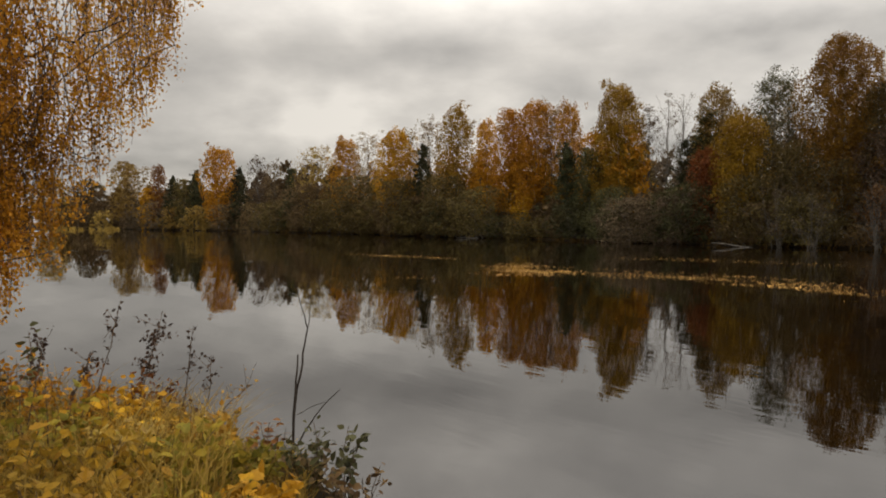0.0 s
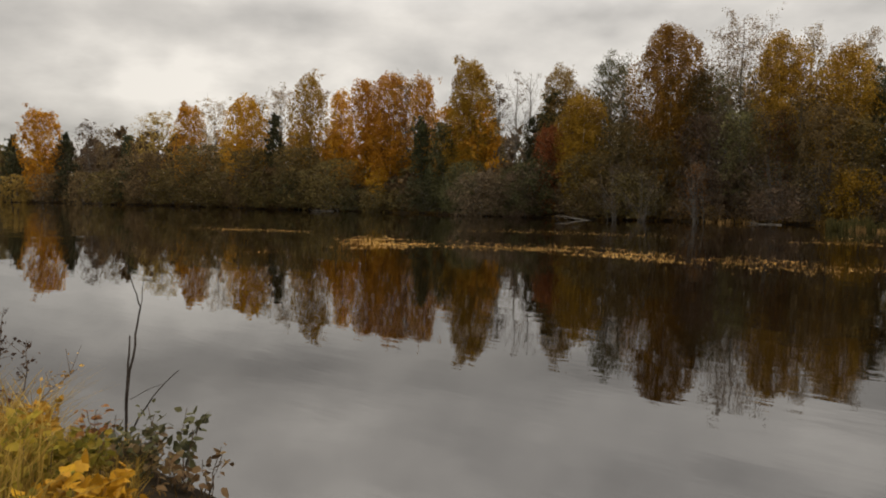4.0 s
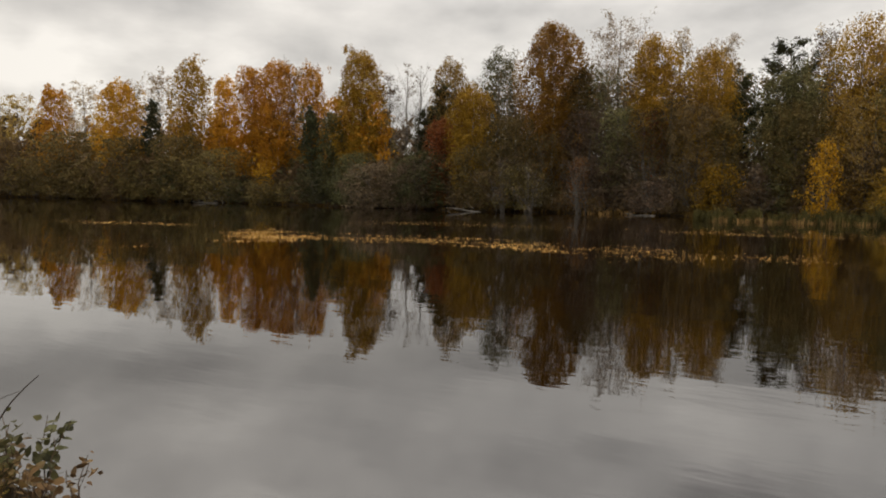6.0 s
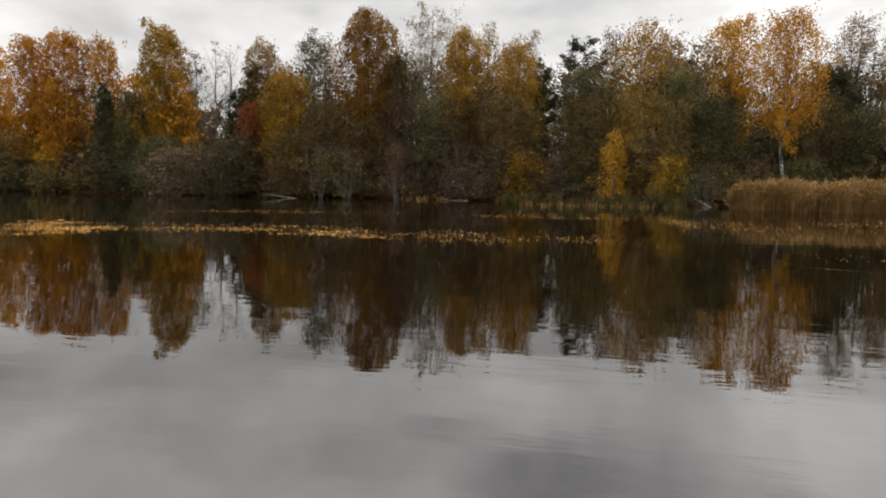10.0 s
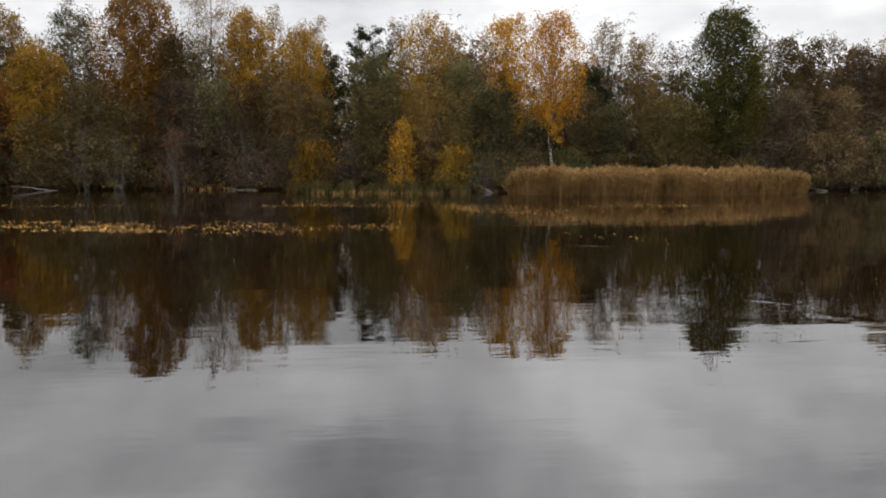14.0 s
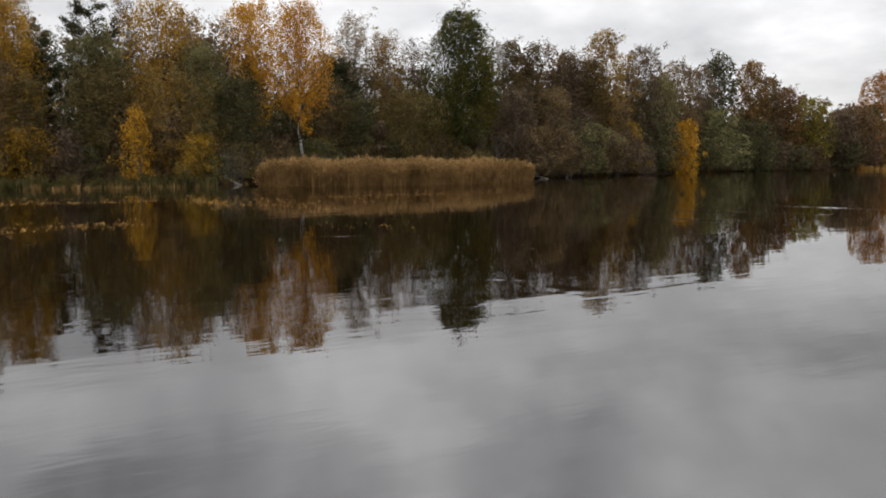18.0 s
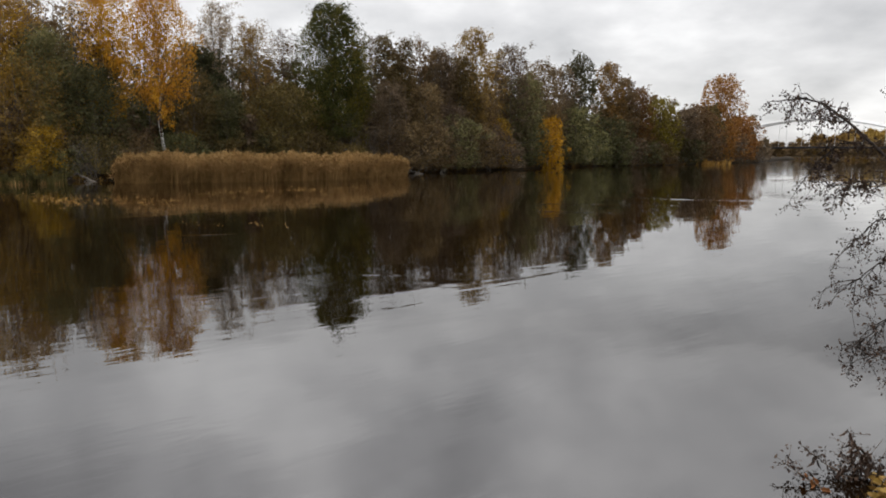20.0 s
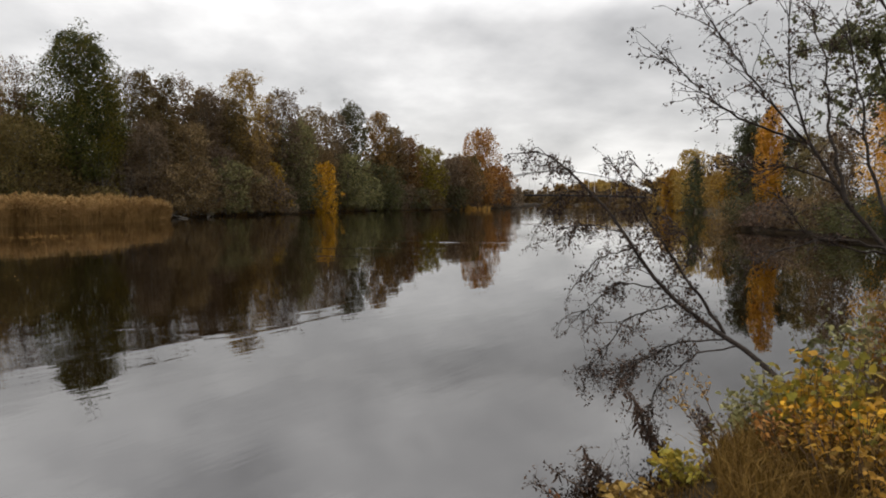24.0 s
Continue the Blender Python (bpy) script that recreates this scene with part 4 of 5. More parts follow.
def drift(az0, d0, az1, d1, wide, count):
    """Floating leaves strewn about a line on the water, thinning outwards."""
    rng = fresh()
    q = rng.uniform(0, 1, count)
    az = az0 + (az1 - az0) * q + rng.normal(0, 0.25, count)
    m = 9
    k = rng.integers(m, size=count)
    line = rng.normal(0, 1.25 * wide, m)
    start, stop = rng.uniform(0, 0.3, m), rng.uniform(0.7, 1.0, m)
    q = start[k] + (stop - start)[k] * q
    az = az0 + (az1 - az0) * q + rng.normal(0, 0.25, count)
    d = d0 + (d1 - d0) * q + line[k] + rng.normal(0, 0.12 + 0.22 * wide, count) + 0.35 * np.sin(az * 0.9 + 2 * k)
    clump = np.sin(az * 5.1 + k * 2.1) * np.sin(az * 2.3 + k) + 0.5 * np.sin(az * 9.7 + k)
    keep = rng.uniform(0, 1, count) < 0.18 + 0.82 * (clump > 0.05)
    az, d = az[keep], d[keep]
    n = len(az)
    p = np.stack([d * np.sin(np.radians(az)), d * np.cos(np.radians(az)), np.full(n, 0.006)], 1)
    th = rng.uniform(0, 6.28, n)
    a = np.stack([np.cos(th), np.sin(th), rng.uniform(-0.05, 0.10, n)], 1)
    b = np.stack([-np.sin(th), np.cos(th), rng.uniform(-0.06, 0.06, n)], 1)
    s = rng.uniform(0.042, 0.085, (n, 1))
    up = np.array([[0, 0, 0.007]])
    v = np.stack([p, p + a * s * 0.5 + b * s * 0.38 + up, p + a * s + up * 0.5, p + a * s * 0.5 - b * s * 0.38], 1).reshape(-1, 3)
    v[:, 2] = np.maximum(v[:, 2], 0.004)
    return v, np.arange(4 * n).reshape(n, 4)


FLOATS = [drift(-9, 46.6, 3, 39.5, 0.8, 1100), drift(2.4, 31.2, 12, 30.2, 1.20, 3200), drift(3.5, 33.2, 9.5, 32.6, 1.10, 1500), drift(11, 30.2, 26, 27.4, 1.0, 1700),
          drift(23, 27.8, 34, 24.8, 1.0, 1700), drift(32, 25.2, 44, 24.0, 0.8, 900), drift(42, 24.3, 54, 24.2, 0.7, 450), drift(36, 38.5, 58, 37.0, 1.2, 1300),
          drift(54, 38.0, 58.5, 31.0, 0.81, 520), drift(-5.8, 26.9, 0, 26.4, 0.15, 91), drift(12, 43.0, 34, 38.0, 0.9, 900), drift(54, 36.5, 68, 30.0, 1.4, 1100),
          drift(62, 36.5, 82, 42.0, 1.6, 1500), drift(26, 23.0, 48, 21.8, 0.61, 91), drift(84, 70.0, 106, 85.0, 2.44, 437), drift(-20, 60.0, -6, 47.0, 0.49, 166),
          drift(60, 22.0, 75, 21.0, 0.31, 62)]
v, f = merged(*FLOATS)
stuff("floating_leaves", mesh_of("floating_leaves", v, f), FLOATING, "drifts of fallen yellow birch leaves on dark water", "fallen leaves")


def log(az, dist, length, turn, r, label, tilt=4):
    rng = fresh()
    t = thing("fallen_log", polar(az, dist, 0.05), label, "log", "fallen logs")
    d = np.array(polar(turn, 1.0, math.tan(radians(tilt))))
    q = np.linspace(0, 1, 7)[:, None]
    pts = d * length * (q - 0.3) + rng.normal(0, 0.04, (7, 3)) * q
    v, f = tubes([(pts, r * (1.05 - 0.75 * q[:, 0]))], 7)
    part("trunk", mesh_of("trunk", v, f, True), GREY_BARK, t)
    br = [(np.array([pts[k], pts[k] + rng.normal(0, 0.35, 3) + np.array([0, 0, 0.3]), pts[k] + rng.normal(0, 0.6, 3) + np.array([0, 0, 0.5])]), np.array([0.03, 0.02, 0.008])) for k in (2, 3, 4, 5, 6)]
    for b in br:
        v, f = tubes([b], 4)
        part("branch", mesh_of("branch", v, f), GREY_BARK, t)


log(24.0, 63.0, 3.2, 300, 0.10, "pale fallen log slanting into the far water", 9)
log(38.5, 59.0, 2.6, 330, 0.08, "bleached driftwood branch at the far edge")
log(58.6, 55.0, 3.0, 30, 0.12, "grey fallen branches heaped on the far edge", 14)
log(84.2, 70.0, 3.4, 60, 0.10, "fallen log lying along the far edge")
log(86.0, 73.0, 2.4, 90, 0.07, "thin fallen branch at the far edge", 2)
log(2.5, 92.0, 3.0, 250, 0.12, "dark fallen trunk at the far edge")


# ---- footbridge with a white arch
def bridge():
    a, b = polar(123.7, 268, 4.4), polar(107.5, 352, 4.6)
    t = thing("arch_footbridge", (a + b) / 2 - Vector((0, 0, 4.4)), "long footbridge with a white steel arch over the river", "bridge")
    o = np.array(t.location)
    A, B = np.array(a) - o, np.array(b) - o
    side = np.cross(B - A, [0, 0, 1.0])
    side = side / np.linalg.norm(side) * 2.0
    q = np.linspace(0, 1, 41)
    L = A + (B - A) * q[:, None]
    camber = 4 * q * (1 - q)
    deck = L + np.array([0, 0, 1.0]) * camber[:, None] * 0.7
    arc = L + np.array([0, 0, 1.0]) * camber[:, None] * 11.4
    for s in (-1, 1):
        v, f = tubes([(arc + side * s * 0.9, np.full(41, 0.42))], 10)
        arch = part("arch", mesh_of("arch", v, f, True), WHITE_STEEL, t, "white steel arch tube")
        v, f = tubes([(deck + side * s + np.array([0, 0, 1.1]), np.full(41, 0.06))], 5)
        rail = part("handrail", mesh_of("handrail", v, f), DARK_STEEL, t)
        for k in range(4, 38, 4):
            v, f = tubes([(np.array([deck[k] + side * s * 0.95, arc[k] + side * s * 0.9]), np.array([0.09, 0.09]))], 6)
            part("hanger", mesh_of("hanger", v, f), WHITE_STEEL, arch)
        for k in range(0, 41):
            v, f = tubes([(np.array([deck[k] + side * s, deck[k] + side * s + np.array([0, 0, 1.1])]), np.array([0.05, 0.05]))], 4)
            part("railing_post", mesh_of("railing_post", v, f), DARK_STEEL, rail)
    corners = np.stack([deck - side * 1.1, deck + side * 1.1, deck + side * 1.1 - np.array([0, 0, 0.7]), deck - side * 1.1 - np.array([0, 0, 0.7])], 1).reshape(-1, 3)
    f = [(4 * i + j, 4 * i + (j + 1) % 4, 4 * i + 4 + (j + 1) % 4, 4 * i + 4 + j) for i in range(40) for j in range(4)]
    part("deck", mesh_of("deck", corners, np.array(f)), DARK_STEEL, t, "dark steel bridge deck")
    for p in (A, B):
        bm = bmesh.new()
        bmesh.ops.create_cube(bm, size=1.0, matrix=Matrix.Translation(Vector(p) - Vector((0, 0, 2.6))) @ Matrix.Diagonal((4.0, 4.0, 4.6, 1)))
        bmesh.ops.bevel(bm, geom=bm.edges[:], offset=0.15, segments=2, affect="EDGES")
        me = bpy.data.meshes.new("abutment")
        bm.to_mesh(me)
        bm.free()
        part("abutment", me, CONCRETE, t, "weathered concrete abutment")


bridge()


# ---- woods behind the bridge and on the near bank downstream
def ground_wood(name, az0, az1, d0, d1, low, high, mat, count, label):
    rng = fresh()
    pts, poles = [], []
    for _ in range(count):
        p = np.array(polar(rng.uniform(az0, az1), rng.uniform(d0, d1), 0.5))
        H = rng.uniform(low, high)
        poles.append((np.array([p, p + np.array([0, 0, H])]), np.array([0.14, 0.03])))
        n = 400
        u = rng.uniform(0.03, 1, (n, 1))
        rad = (0.22 * H * np.sin(np.pi * (0.15 + 0.8 * u)) ** 0.8) * rng.uniform(0.1, 1, (n, 1)) ** 0.5
        th = rng.uniform(0, 6.28, (n, 1))
        pts.append(p + np.concatenate([np.cos(th) * rad, np.sin(th) * rad, u * H], 1))
    pts = np.concatenate(pts)
    ob = tagged(new(name), label, "woodland", kind="stuff")
    v, f = tubes(poles, 5)
    tagged(part("trunkwork", mesh_of("trunkwork", v, f), GREY_BARK, ob), kind="stuff")
    v, f = leaf_quads(rng, pts, 0.0052 * (d0 + d1) / 2, far=True)
    tagged(part("foliage", mesh_of("foliage", v, f), mat, ob), kind="stuff")


ground_wood("distant_wood", 116.5, 127, 420, 480, 11, 16, OCHRE, 44, "distant ochre birch wood beyond the bridge")
ground_wood("distant_wood", 107, 118, 430, 500, 5, 9, OLIVEBROWN, 45, "distant brown wood beyond the bridge")
ground_wood("distant_wood", 114, 128, 400, 440, 6, 12, OCHRE, 45, "low ochre wood beyond the bridge")
ground_wood("distant_wood", 122.5, 129, 250, 330, 8, 12, OCHRE, 24, "ochre wood on the bank beyond the bridge end")
ground_wood("distant_wood", 124, 131, 190, 250, 7, 11, OCHREGOLD, 24, "ochre and gold wood along the near bank downstream")
ground_wood("distant_wood", 108, 128, 375, 400, 5, 8, OLIVEBROWN, 90, "low brown thicket beyond the bridge")
ground_wood("distant_wood", 117, 130, 500, 560, 12, 17, OCHRE, 50, "far ochre wood beyond the bridge")
HERE = "on the near bank downstream"
broad(124.4, 190, 11.5, 6.5, OCHREGOLD, where=HERE)
broad(125.7, 165, 15.2, 6.7, OCHRE, where=HERE)
spruce(126.0, 160, 12.6, 3.5, where=HERE)
broad(127.8, 120, 10.5, 4.4, OCHRE, where=HERE)
broad(128.6, 74, 6.2, 2.3, OLIVEGOLD, where=HERE)
spruce(129.8, 70, 10.4, 2.7, where=HERE)
broad(130.5, 76, 10.2, 3.1, OLIVE, where=HERE)
birch(131.2, 64, 10.9, 1.9, GOLD, 1.3, 0.02, where=HERE)
spruce(132.6, 66, 8.6, 2.6, where=HERE)
broad(134.1, 60, 8.0, 3.0, OLIVE, where=HERE)
broad(135.8, 52, 7.5, 2.5, OLIVEBROWN, where=HERE)
broad(139.6, 49, 9.0, 3.6, GOLD, where=HERE)
broad(143.0, 45, 10.0, 5.0, OLIVEBROWN, where=HERE)
shrub(130.2, 65, 3.2, 4.0, GREYGREEN, 1.0, "on the near bank")
shrub(132.5, 59, 2.8, 3.2, MAUVE, 1.0, "on the near bank")
shrub(135.5, 54, 3.0, 4.0, OLIVEBROWN, 1.0, "on the near bank")
shrub(139.0, 48, 3.0, 4.0, GREYGREEN, 1.0, "on the near bank")
shrub(128.9, 66.0, 2.6, 3.6, OLIVEBROWN, 1.0, "on the near bank")
shrub(131.3, 61.0, 2.4, 4.0, MAUVE, 1.0, "on the near bank")
shrub(134.2, 56.0, 2.6, 4.0, OLIVEBROWN, 1.0, "on the near bank")
shrub(137.0, 51.0, 2.6, 4.0, GREYGREEN, 1.0, "on the near bank")


# ---------------------------------------------------------------- the near bank
def seen(view, az, dist, slope):
    """A place seen from the camera turned to view: azimuth, level distance and slope of the sight line."""
    return np.array(polar(view, 0.35, EYE) + polar(az, dist, slope * dist))


def curve_through(rng, stops, r0, r1, n=14, jitter=0.01):
    """A smooth tapered stem through a few places."""
    stops = np.array(stops)
    s = np.linspace(0, len(stops) - 1, n)
    k = np.arange(len(stops))
    pts = np.stack([np.interp(s, k, stops[:, c]) for c in range(3)], 1)
    for _ in range(2):
        pts[1:-1] = 0.25 * pts[:-2] + 0.5 * pts[1:-1] + 0.25 * pts[2:]
    pts[1:-1] += rng.normal(0, jitter, (n - 2, 3))
    return pts, np.linspace(r0, r1, n)


def point_on(poly, u):
    pts = poly[0]
    s = u * (len(pts) - 1)
    return np.array([np.interp(s, np.arange(len(pts)), pts[:, c]) for c in range(3)])


def weeping_birch():
    rng = fresh()
    foot = polar(-46, 10.0, 0.5)
    t = thing("weeping_birch", foot, "near birch with long hanging strands of golden leaves", "tree")
    o = np.array(foot)
    trunk = curve_through(rng, [(0, 0, -0.1), (0.1, 0.1, 5), (0.0, 0.3, 10), (0.2, 0.3, 15)], 0.20, 0.03)
    v, f = tubes([trunk], 9)
    part("trunk", mesh_of("trunk", v, f, True), BIRCH_BARK, t)
    boughs, strands, leaves = [], [], []
    for way in (((-40, 8.4, 0.14), (-33.7, 8.0, 0.204), (-29, 7.8, 0.240), (-25, 7.6, 0.275)), ((-40, 8.6, 0.13), (-33.7, 8.2, 0.128), (-30.5, 8.0, 0.105), (-28, 7.9, 0.085)),
                ((-39, 8.8, 0.24), (-32, 8.6, 0.31), (-26, 8.4, 0.34), (-21, 8.2, 0.33)), ((-41, 9.0, 0.05), (-36, 8.6, 0.02), (-33, 8.4, -0.02), (-30.5, 8.3, -0.045)), ((-40, 9.0, 0.2), (-34, 8.9, 0.26), (-28, 8.8, 0.20), (-24.5, 8.7, 0.15))):
        stops = [seen(0, *w) - o for w in way]
        boughs.append(curve_through(rng, [np.array([0.05, 0.2, stops[0][2] - 0.6])] + stops, 0.030, 0.004, 18, 0.03))
    bottom_az = (-40, -36, -33, -31, -29.5, -28, -26.5, -25, -23, -21.5, -20)
    bottom_s = (-0.17, -0.16, -0.13, -0.07, -0.06, -0.02, 0.03, 0.075, 0.14, 0.20, 0.30)
    for i in range(330):
        k = rng.integers(64)
        az = -20.3 - 18.0 * ((k * 0.618) % 1.0) ** 1.1 + rng.normal(0, 0.5)
        d = 6.6 + 3.0 * ((k * 0.381) % 1.0) + rng.normal(0, 0.15)
        low = np.interp(az, bottom_az, bottom_s)
        low = low + rng.exponential(0.05) if rng.uniform() < 0.8 else low + rng.uniform(0, 0.25)
        top = low * d + rng.uniform(0.9, 2.6)
        if i % 3 == 0:
            top = 0.34 * d + rng.uniform(0, 1.2)
        a = np.array(polar(az, d, 2.2 + top)) - o
        b = np.array(polar(az + rng.normal(0, 0.3), d, 2.2 + low * d)) - o
        if a[2] < b[2] + 0.5:
            a[2] = b[2] + 0.5
        st = curve_through(rng, [a + rng.normal(0, 0.32, 3), (a + b) / 2 + rng.normal(0, 0.12, 3), b], 0.006, 0.002, 8, 0.012)
        strands.append(st)
        length = np.linalg.norm(a - b)
        n = int(length * 170 * rng.uniform(0.1, 1.0) ** 3 * (1.9 if low < 0.04 else 1.0))
        u = rng.uniform(0, 1, n)
        s = u * 7
        p = np.stack([np.interp(s, np.arange(8), st[0][:, c]) for c in range(3)], 1)
        leaves.append(p + rng.normal(0, 0.055, (n, 3)))
    for c in boughs:
        v, f = tubes([c], 6)
        part("bough", mesh_of("bough", v, f, True), DARK_BARK, t)
    v, f = tubes(strands, 3)
    tagged(part("hanging_twigwork", mesh_of("hanging_twigwork", v, f), BROWN_BARK, t), kind="stuff")
    v, f = leaf_quads(rng, np.concatenate(leaves), 0.034, 0.38, 0.9, True)
    tagged(part("foliage", mesh_of("foliage", v, f), HANGING, t, "small golden hanging leaves"), kind="stuff")


LEAVES = {}


def leaf_mesh(mat, k):
    """One folded, toothed leaf a unit long, three shapes, shared by all leaves of a colour."""
    if (mat.name, k) not in LEAVES:
        w = (0.34, 0.42, 0.28)[k]
        curl = (-0.12, -0.22, 0.05)[k]
        along = (0.0, 0.10, 0.20, 0.32, 0.42, 0.56, 0.66, 0.82, 1.0)
        half = (0.03, 0.58, 0.54, 1.0, 0.80, 0.86, 0.60, 0.44, 0.0)
        vs, fs = [], []
        for a, h in zip(along, half):
            z = curl * a * a
            vs += [(-w * h, a - 0.05 * h, z + 0.16 * w * h), (0, a, z), (w * h, a - 0.05 * h, z + 0.16 * w * h)]
        for i in range(8):
            fs += [(3 * i, 3 * i + 1, 3 * i + 4, 3 * i + 3), (3 * i + 1, 3 * i + 2, 3 * i + 5, 3 * i + 4)]
        me = mesh_of("leaf", vs, fs, True)
        me.materials.append(mat)
        LEAVES[(mat.name, k)] = me
    return LEAVES[(mat.name, k)]


def herb(name, place, H, W, mat, label, stems=14, leaves=220, size=0.07, category="plant", group="bank herbs", wood=BROWN_BARK):
    rng = fresh()
    t = thing(name, place, label, category, group)
    st, pts = [], []
    for _ in range(stems):
        th, r = rng.uniform(0, 6.28), W * 0.5 * rng.uniform(0.1, 1) ** 0.6
        top = np.array([math.cos(th) * r, math.sin(th) * r, H * rng.uniform(0.6, 1.05) * (1 - 0.3 * (2 * r / W) ** 2)])
        foot = np.array([top[0] * 0.45, top[1] * 0.45, -0.05])
        c = curve_through(rng, [foot, (foot + top) / 2 + rng.normal(0, 0.04, 3), top], 0.006, 0.002, 7, 0.008)
        st.append(c)
        n = max(3, leaves // stems)
        s = rng.uniform(0.25, 1, n) ** 0.7 * 6
        pts.append(np.stack([np.interp(s, np.arange(7), c[0][:, k]) for k in range(3)], 1) + rng.normal(0, 0.035, (n, 3)))
    v, f = tubes(st, 4)
    tagged(part("stemwork", mesh_of("stemwork", v, f), wood, t), kind="stuff")
    pts = np.concatenate(pts)
    rng.shuffle(pts)
    single = min(len(pts), 110)
    for p in pts[:single]:
        m = Matrix.LocRotScale(Vector(p), Euler((rng.normal(0.25, 0.5), rng.normal(0, 0.5), rng.uniform(0, 6.28))), Vector([size * rng.uniform(0.7, 1.5)] * 3))
        ob = new("leaf", leaf_mesh(mat, rng.integers(3)))
        ob.parent = t
        ob.matrix_local = m
    if len(pts) > single:
        v, f = leaf_quads(rng, pts[single:], size * 0.9, 0.36, 0.1, True)
        tagged(part("small_foliage", mesh_of("small_foliage", v, f), mat, t), kind="stuff")


def weed(view, foot, tip, label, heads=60, bend=0.1, size=0.035, mat=None, leaf=0, drape=0):
    """A dead stalk with a plume of seeds."""
    rng = fresh()
    a, b = seen(view, *foot), seen(view, *tip)
    t = thing("dry_weed", a, label, "plant", "dry weeds")
    b = b - a
    c = curve_through(rng, [(0, 0, -0.05), b * 0.5 + rng.normal(0, bend * 0.3, 3) * np.array([1, 1, 0]), b], 0.006, 0.002, 10, 0.004)
    st, pts = [c], []
    for _ in range(9):
        u = rng.uniform(0.45, 0.97)
        p = point_on(c, u)
        e = p + rng.normal(0, 0.06, 3) + np.array([0, 0, 0.07])
        st.append((np.array([p, (p + e) / 2, e]), np.array([0.003, 0.002, 0.0015])))
        n = heads // 9
        pts.append(p + (e - p) * rng.uniform(0.2, 1.1, (n, 1)) + rng.normal(0, 0.014, (n, 3)))
    n = heads // 2
    s = rng.uniform(0.6, 1.0, n)
    pts.append(np.array([point_on(c, u) for u in s]) + rng.normal(0, 0.014, (n, 3)))
    v, f = tubes(st[:1], 5)
    part("stalk", mesh_of("stalk", v, f, True), BROWN_BARK, t)
    v, f = tubes(st[1:], 3)
    tagged(part("twigwork", mesh_of("twigwork", v, f), BROWN_BARK, t), kind="stuff")
    v, f = leaf_quads(rng, np.concatenate(pts), size, 0.3, 0.2)
    tagged(part("seed_head", mesh_of("seed_head", v, f), mat or SEED, t, "dark dry seed plume"), kind="stuff")
    if drape:
        s = rng.uniform(0.2, 0.95, drape)
        p = np.array([point_on(c, u) for u in s]) + rng.normal(0, 0.02, (drape, 3))
        v, f = leaf_quads(rng, p, 0.085, 0.11, 2.2, True)
        tagged(part("hanging_husk", mesh_of("hanging_husk", v, f), SEED, t), kind="stuff")
    if leaf:
        s = rng.uniform(0.05, 0.6, leaf)
        p = np.array([point_on(c, u) for u in s]) + rng.normal(0, 0.03, (leaf, 3))
        v, f = leaf_quads(rng, p, 0.06, 0.22, 0.8, True)
        tagged(part("withered_foliage", mesh_of("withered_foliage", v, f), RUST, t), kind="stuff")


def bank_grass(az0, az1, d0, count, height, mat, label):
    rng = fresh()
    az = rng.uniform(az0, az1, count)
    shore = np.array([near_shore(a) for a in az])
    d = d0 + (shore - 0.1 - d0) * rng.uniform(0, 1, count) ** 0.8
    z = np.array([ground_height(a, r) for a, r in zip(az, d)]) - 0.03
    feet = np.stack([d * np.sin(np.radians(az)), d * np.cos(np.radians(az)), z], 1)
    v, f = blades(rng, feet, height, 0.0045, 0.75)
    stuff("bank_grass", mesh_of("bank_grass", v, f), mat, label, "grass")


weeping_birch()
bank_grass(-60, -17, 2.4, 8500, 0.66, GRASS, "long dry yellow grass bending on the near bank")
bank_grass(-17, -11, 2.4, 1500, 0.26, GRASS, "shorter dry grass by the dead sapling")
bank_grass(-14, 108, 0.9, 5000, 0.11, BROWNGRASS, "short worn grass where the path meets the river bank")
bank_grass(108, 127, 2.6, 2600, 0.13, BROWNGRASS, "short dead brown grass on the near bank")
bank_grass(127, 150, 3.2, 9000, 0.36, BROWNGRASS, "long dry brown grass bending on the near bank")

# the left-hand tangle of herbs
for az, d, H, W, m, s in ((-33, 4.6, 0.62, 0.9, HERB, 0.075), (-29, 5.2, 0.62, 0.9, FRESH, 0.07), (-31, 6.4, 0.74, 1.0, ORANGE, 0.06), (-26, 4.4, 0.50, 0.9, HERB, 0.08), (-24, 5.6, 0.55, 0.8, YELLOWGOLD, 0.07),
                          (-21, 4.7, 0.44, 0.8, FRESH, 0.085), (-19.5, 5.4, 0.42, 0.7, HERB, 0.07), (-17.2, 4.7, 0.32, 0.7, FRESH, 0.08), (-15.5, 4.1, 0.22, 0.6, YELLOWGOLD, 0.09), (-36, 5.6, 0.80, 1.0, OCHRE, 0.06),
                          (-22.5, 6.2, 0.50, 0.7, RUST, 0.05), (-28, 3.9, 0.46, 0.8, HERB, 0.07), (-20, 3.9, 0.34, 0.7, FRESH, 0.08), (-27.5, 6.0, 0.66, 0.7, ORANGE, 0.055), (-24, 4.9, 0.5, 0.6, OCHRE, 0.05)):
    herb("bank_herb", polar(az, d, ground_height(az, d)), H, W, m, f"low leafy herb with {WORDS[m.name]} leaves in the bank grass", 24, 420, s * 0.9)
herb("bramble_shrub", polar(-9.8, 5.0, ground_height(-9.8, 5.0) - 0.1), 0.56, 0.75, GREYGREEN, "small dark leafy bramble at the water's edge", 16, 230, 0.066)
herb("bramble_shrub", polar(-7.4, 4.7, ground_height(-7.4, 4.7) - 0.1), 0.44, 0.45, BROWN, "small withered leafy bramble at the water's edge", 10, 80, 0.055)
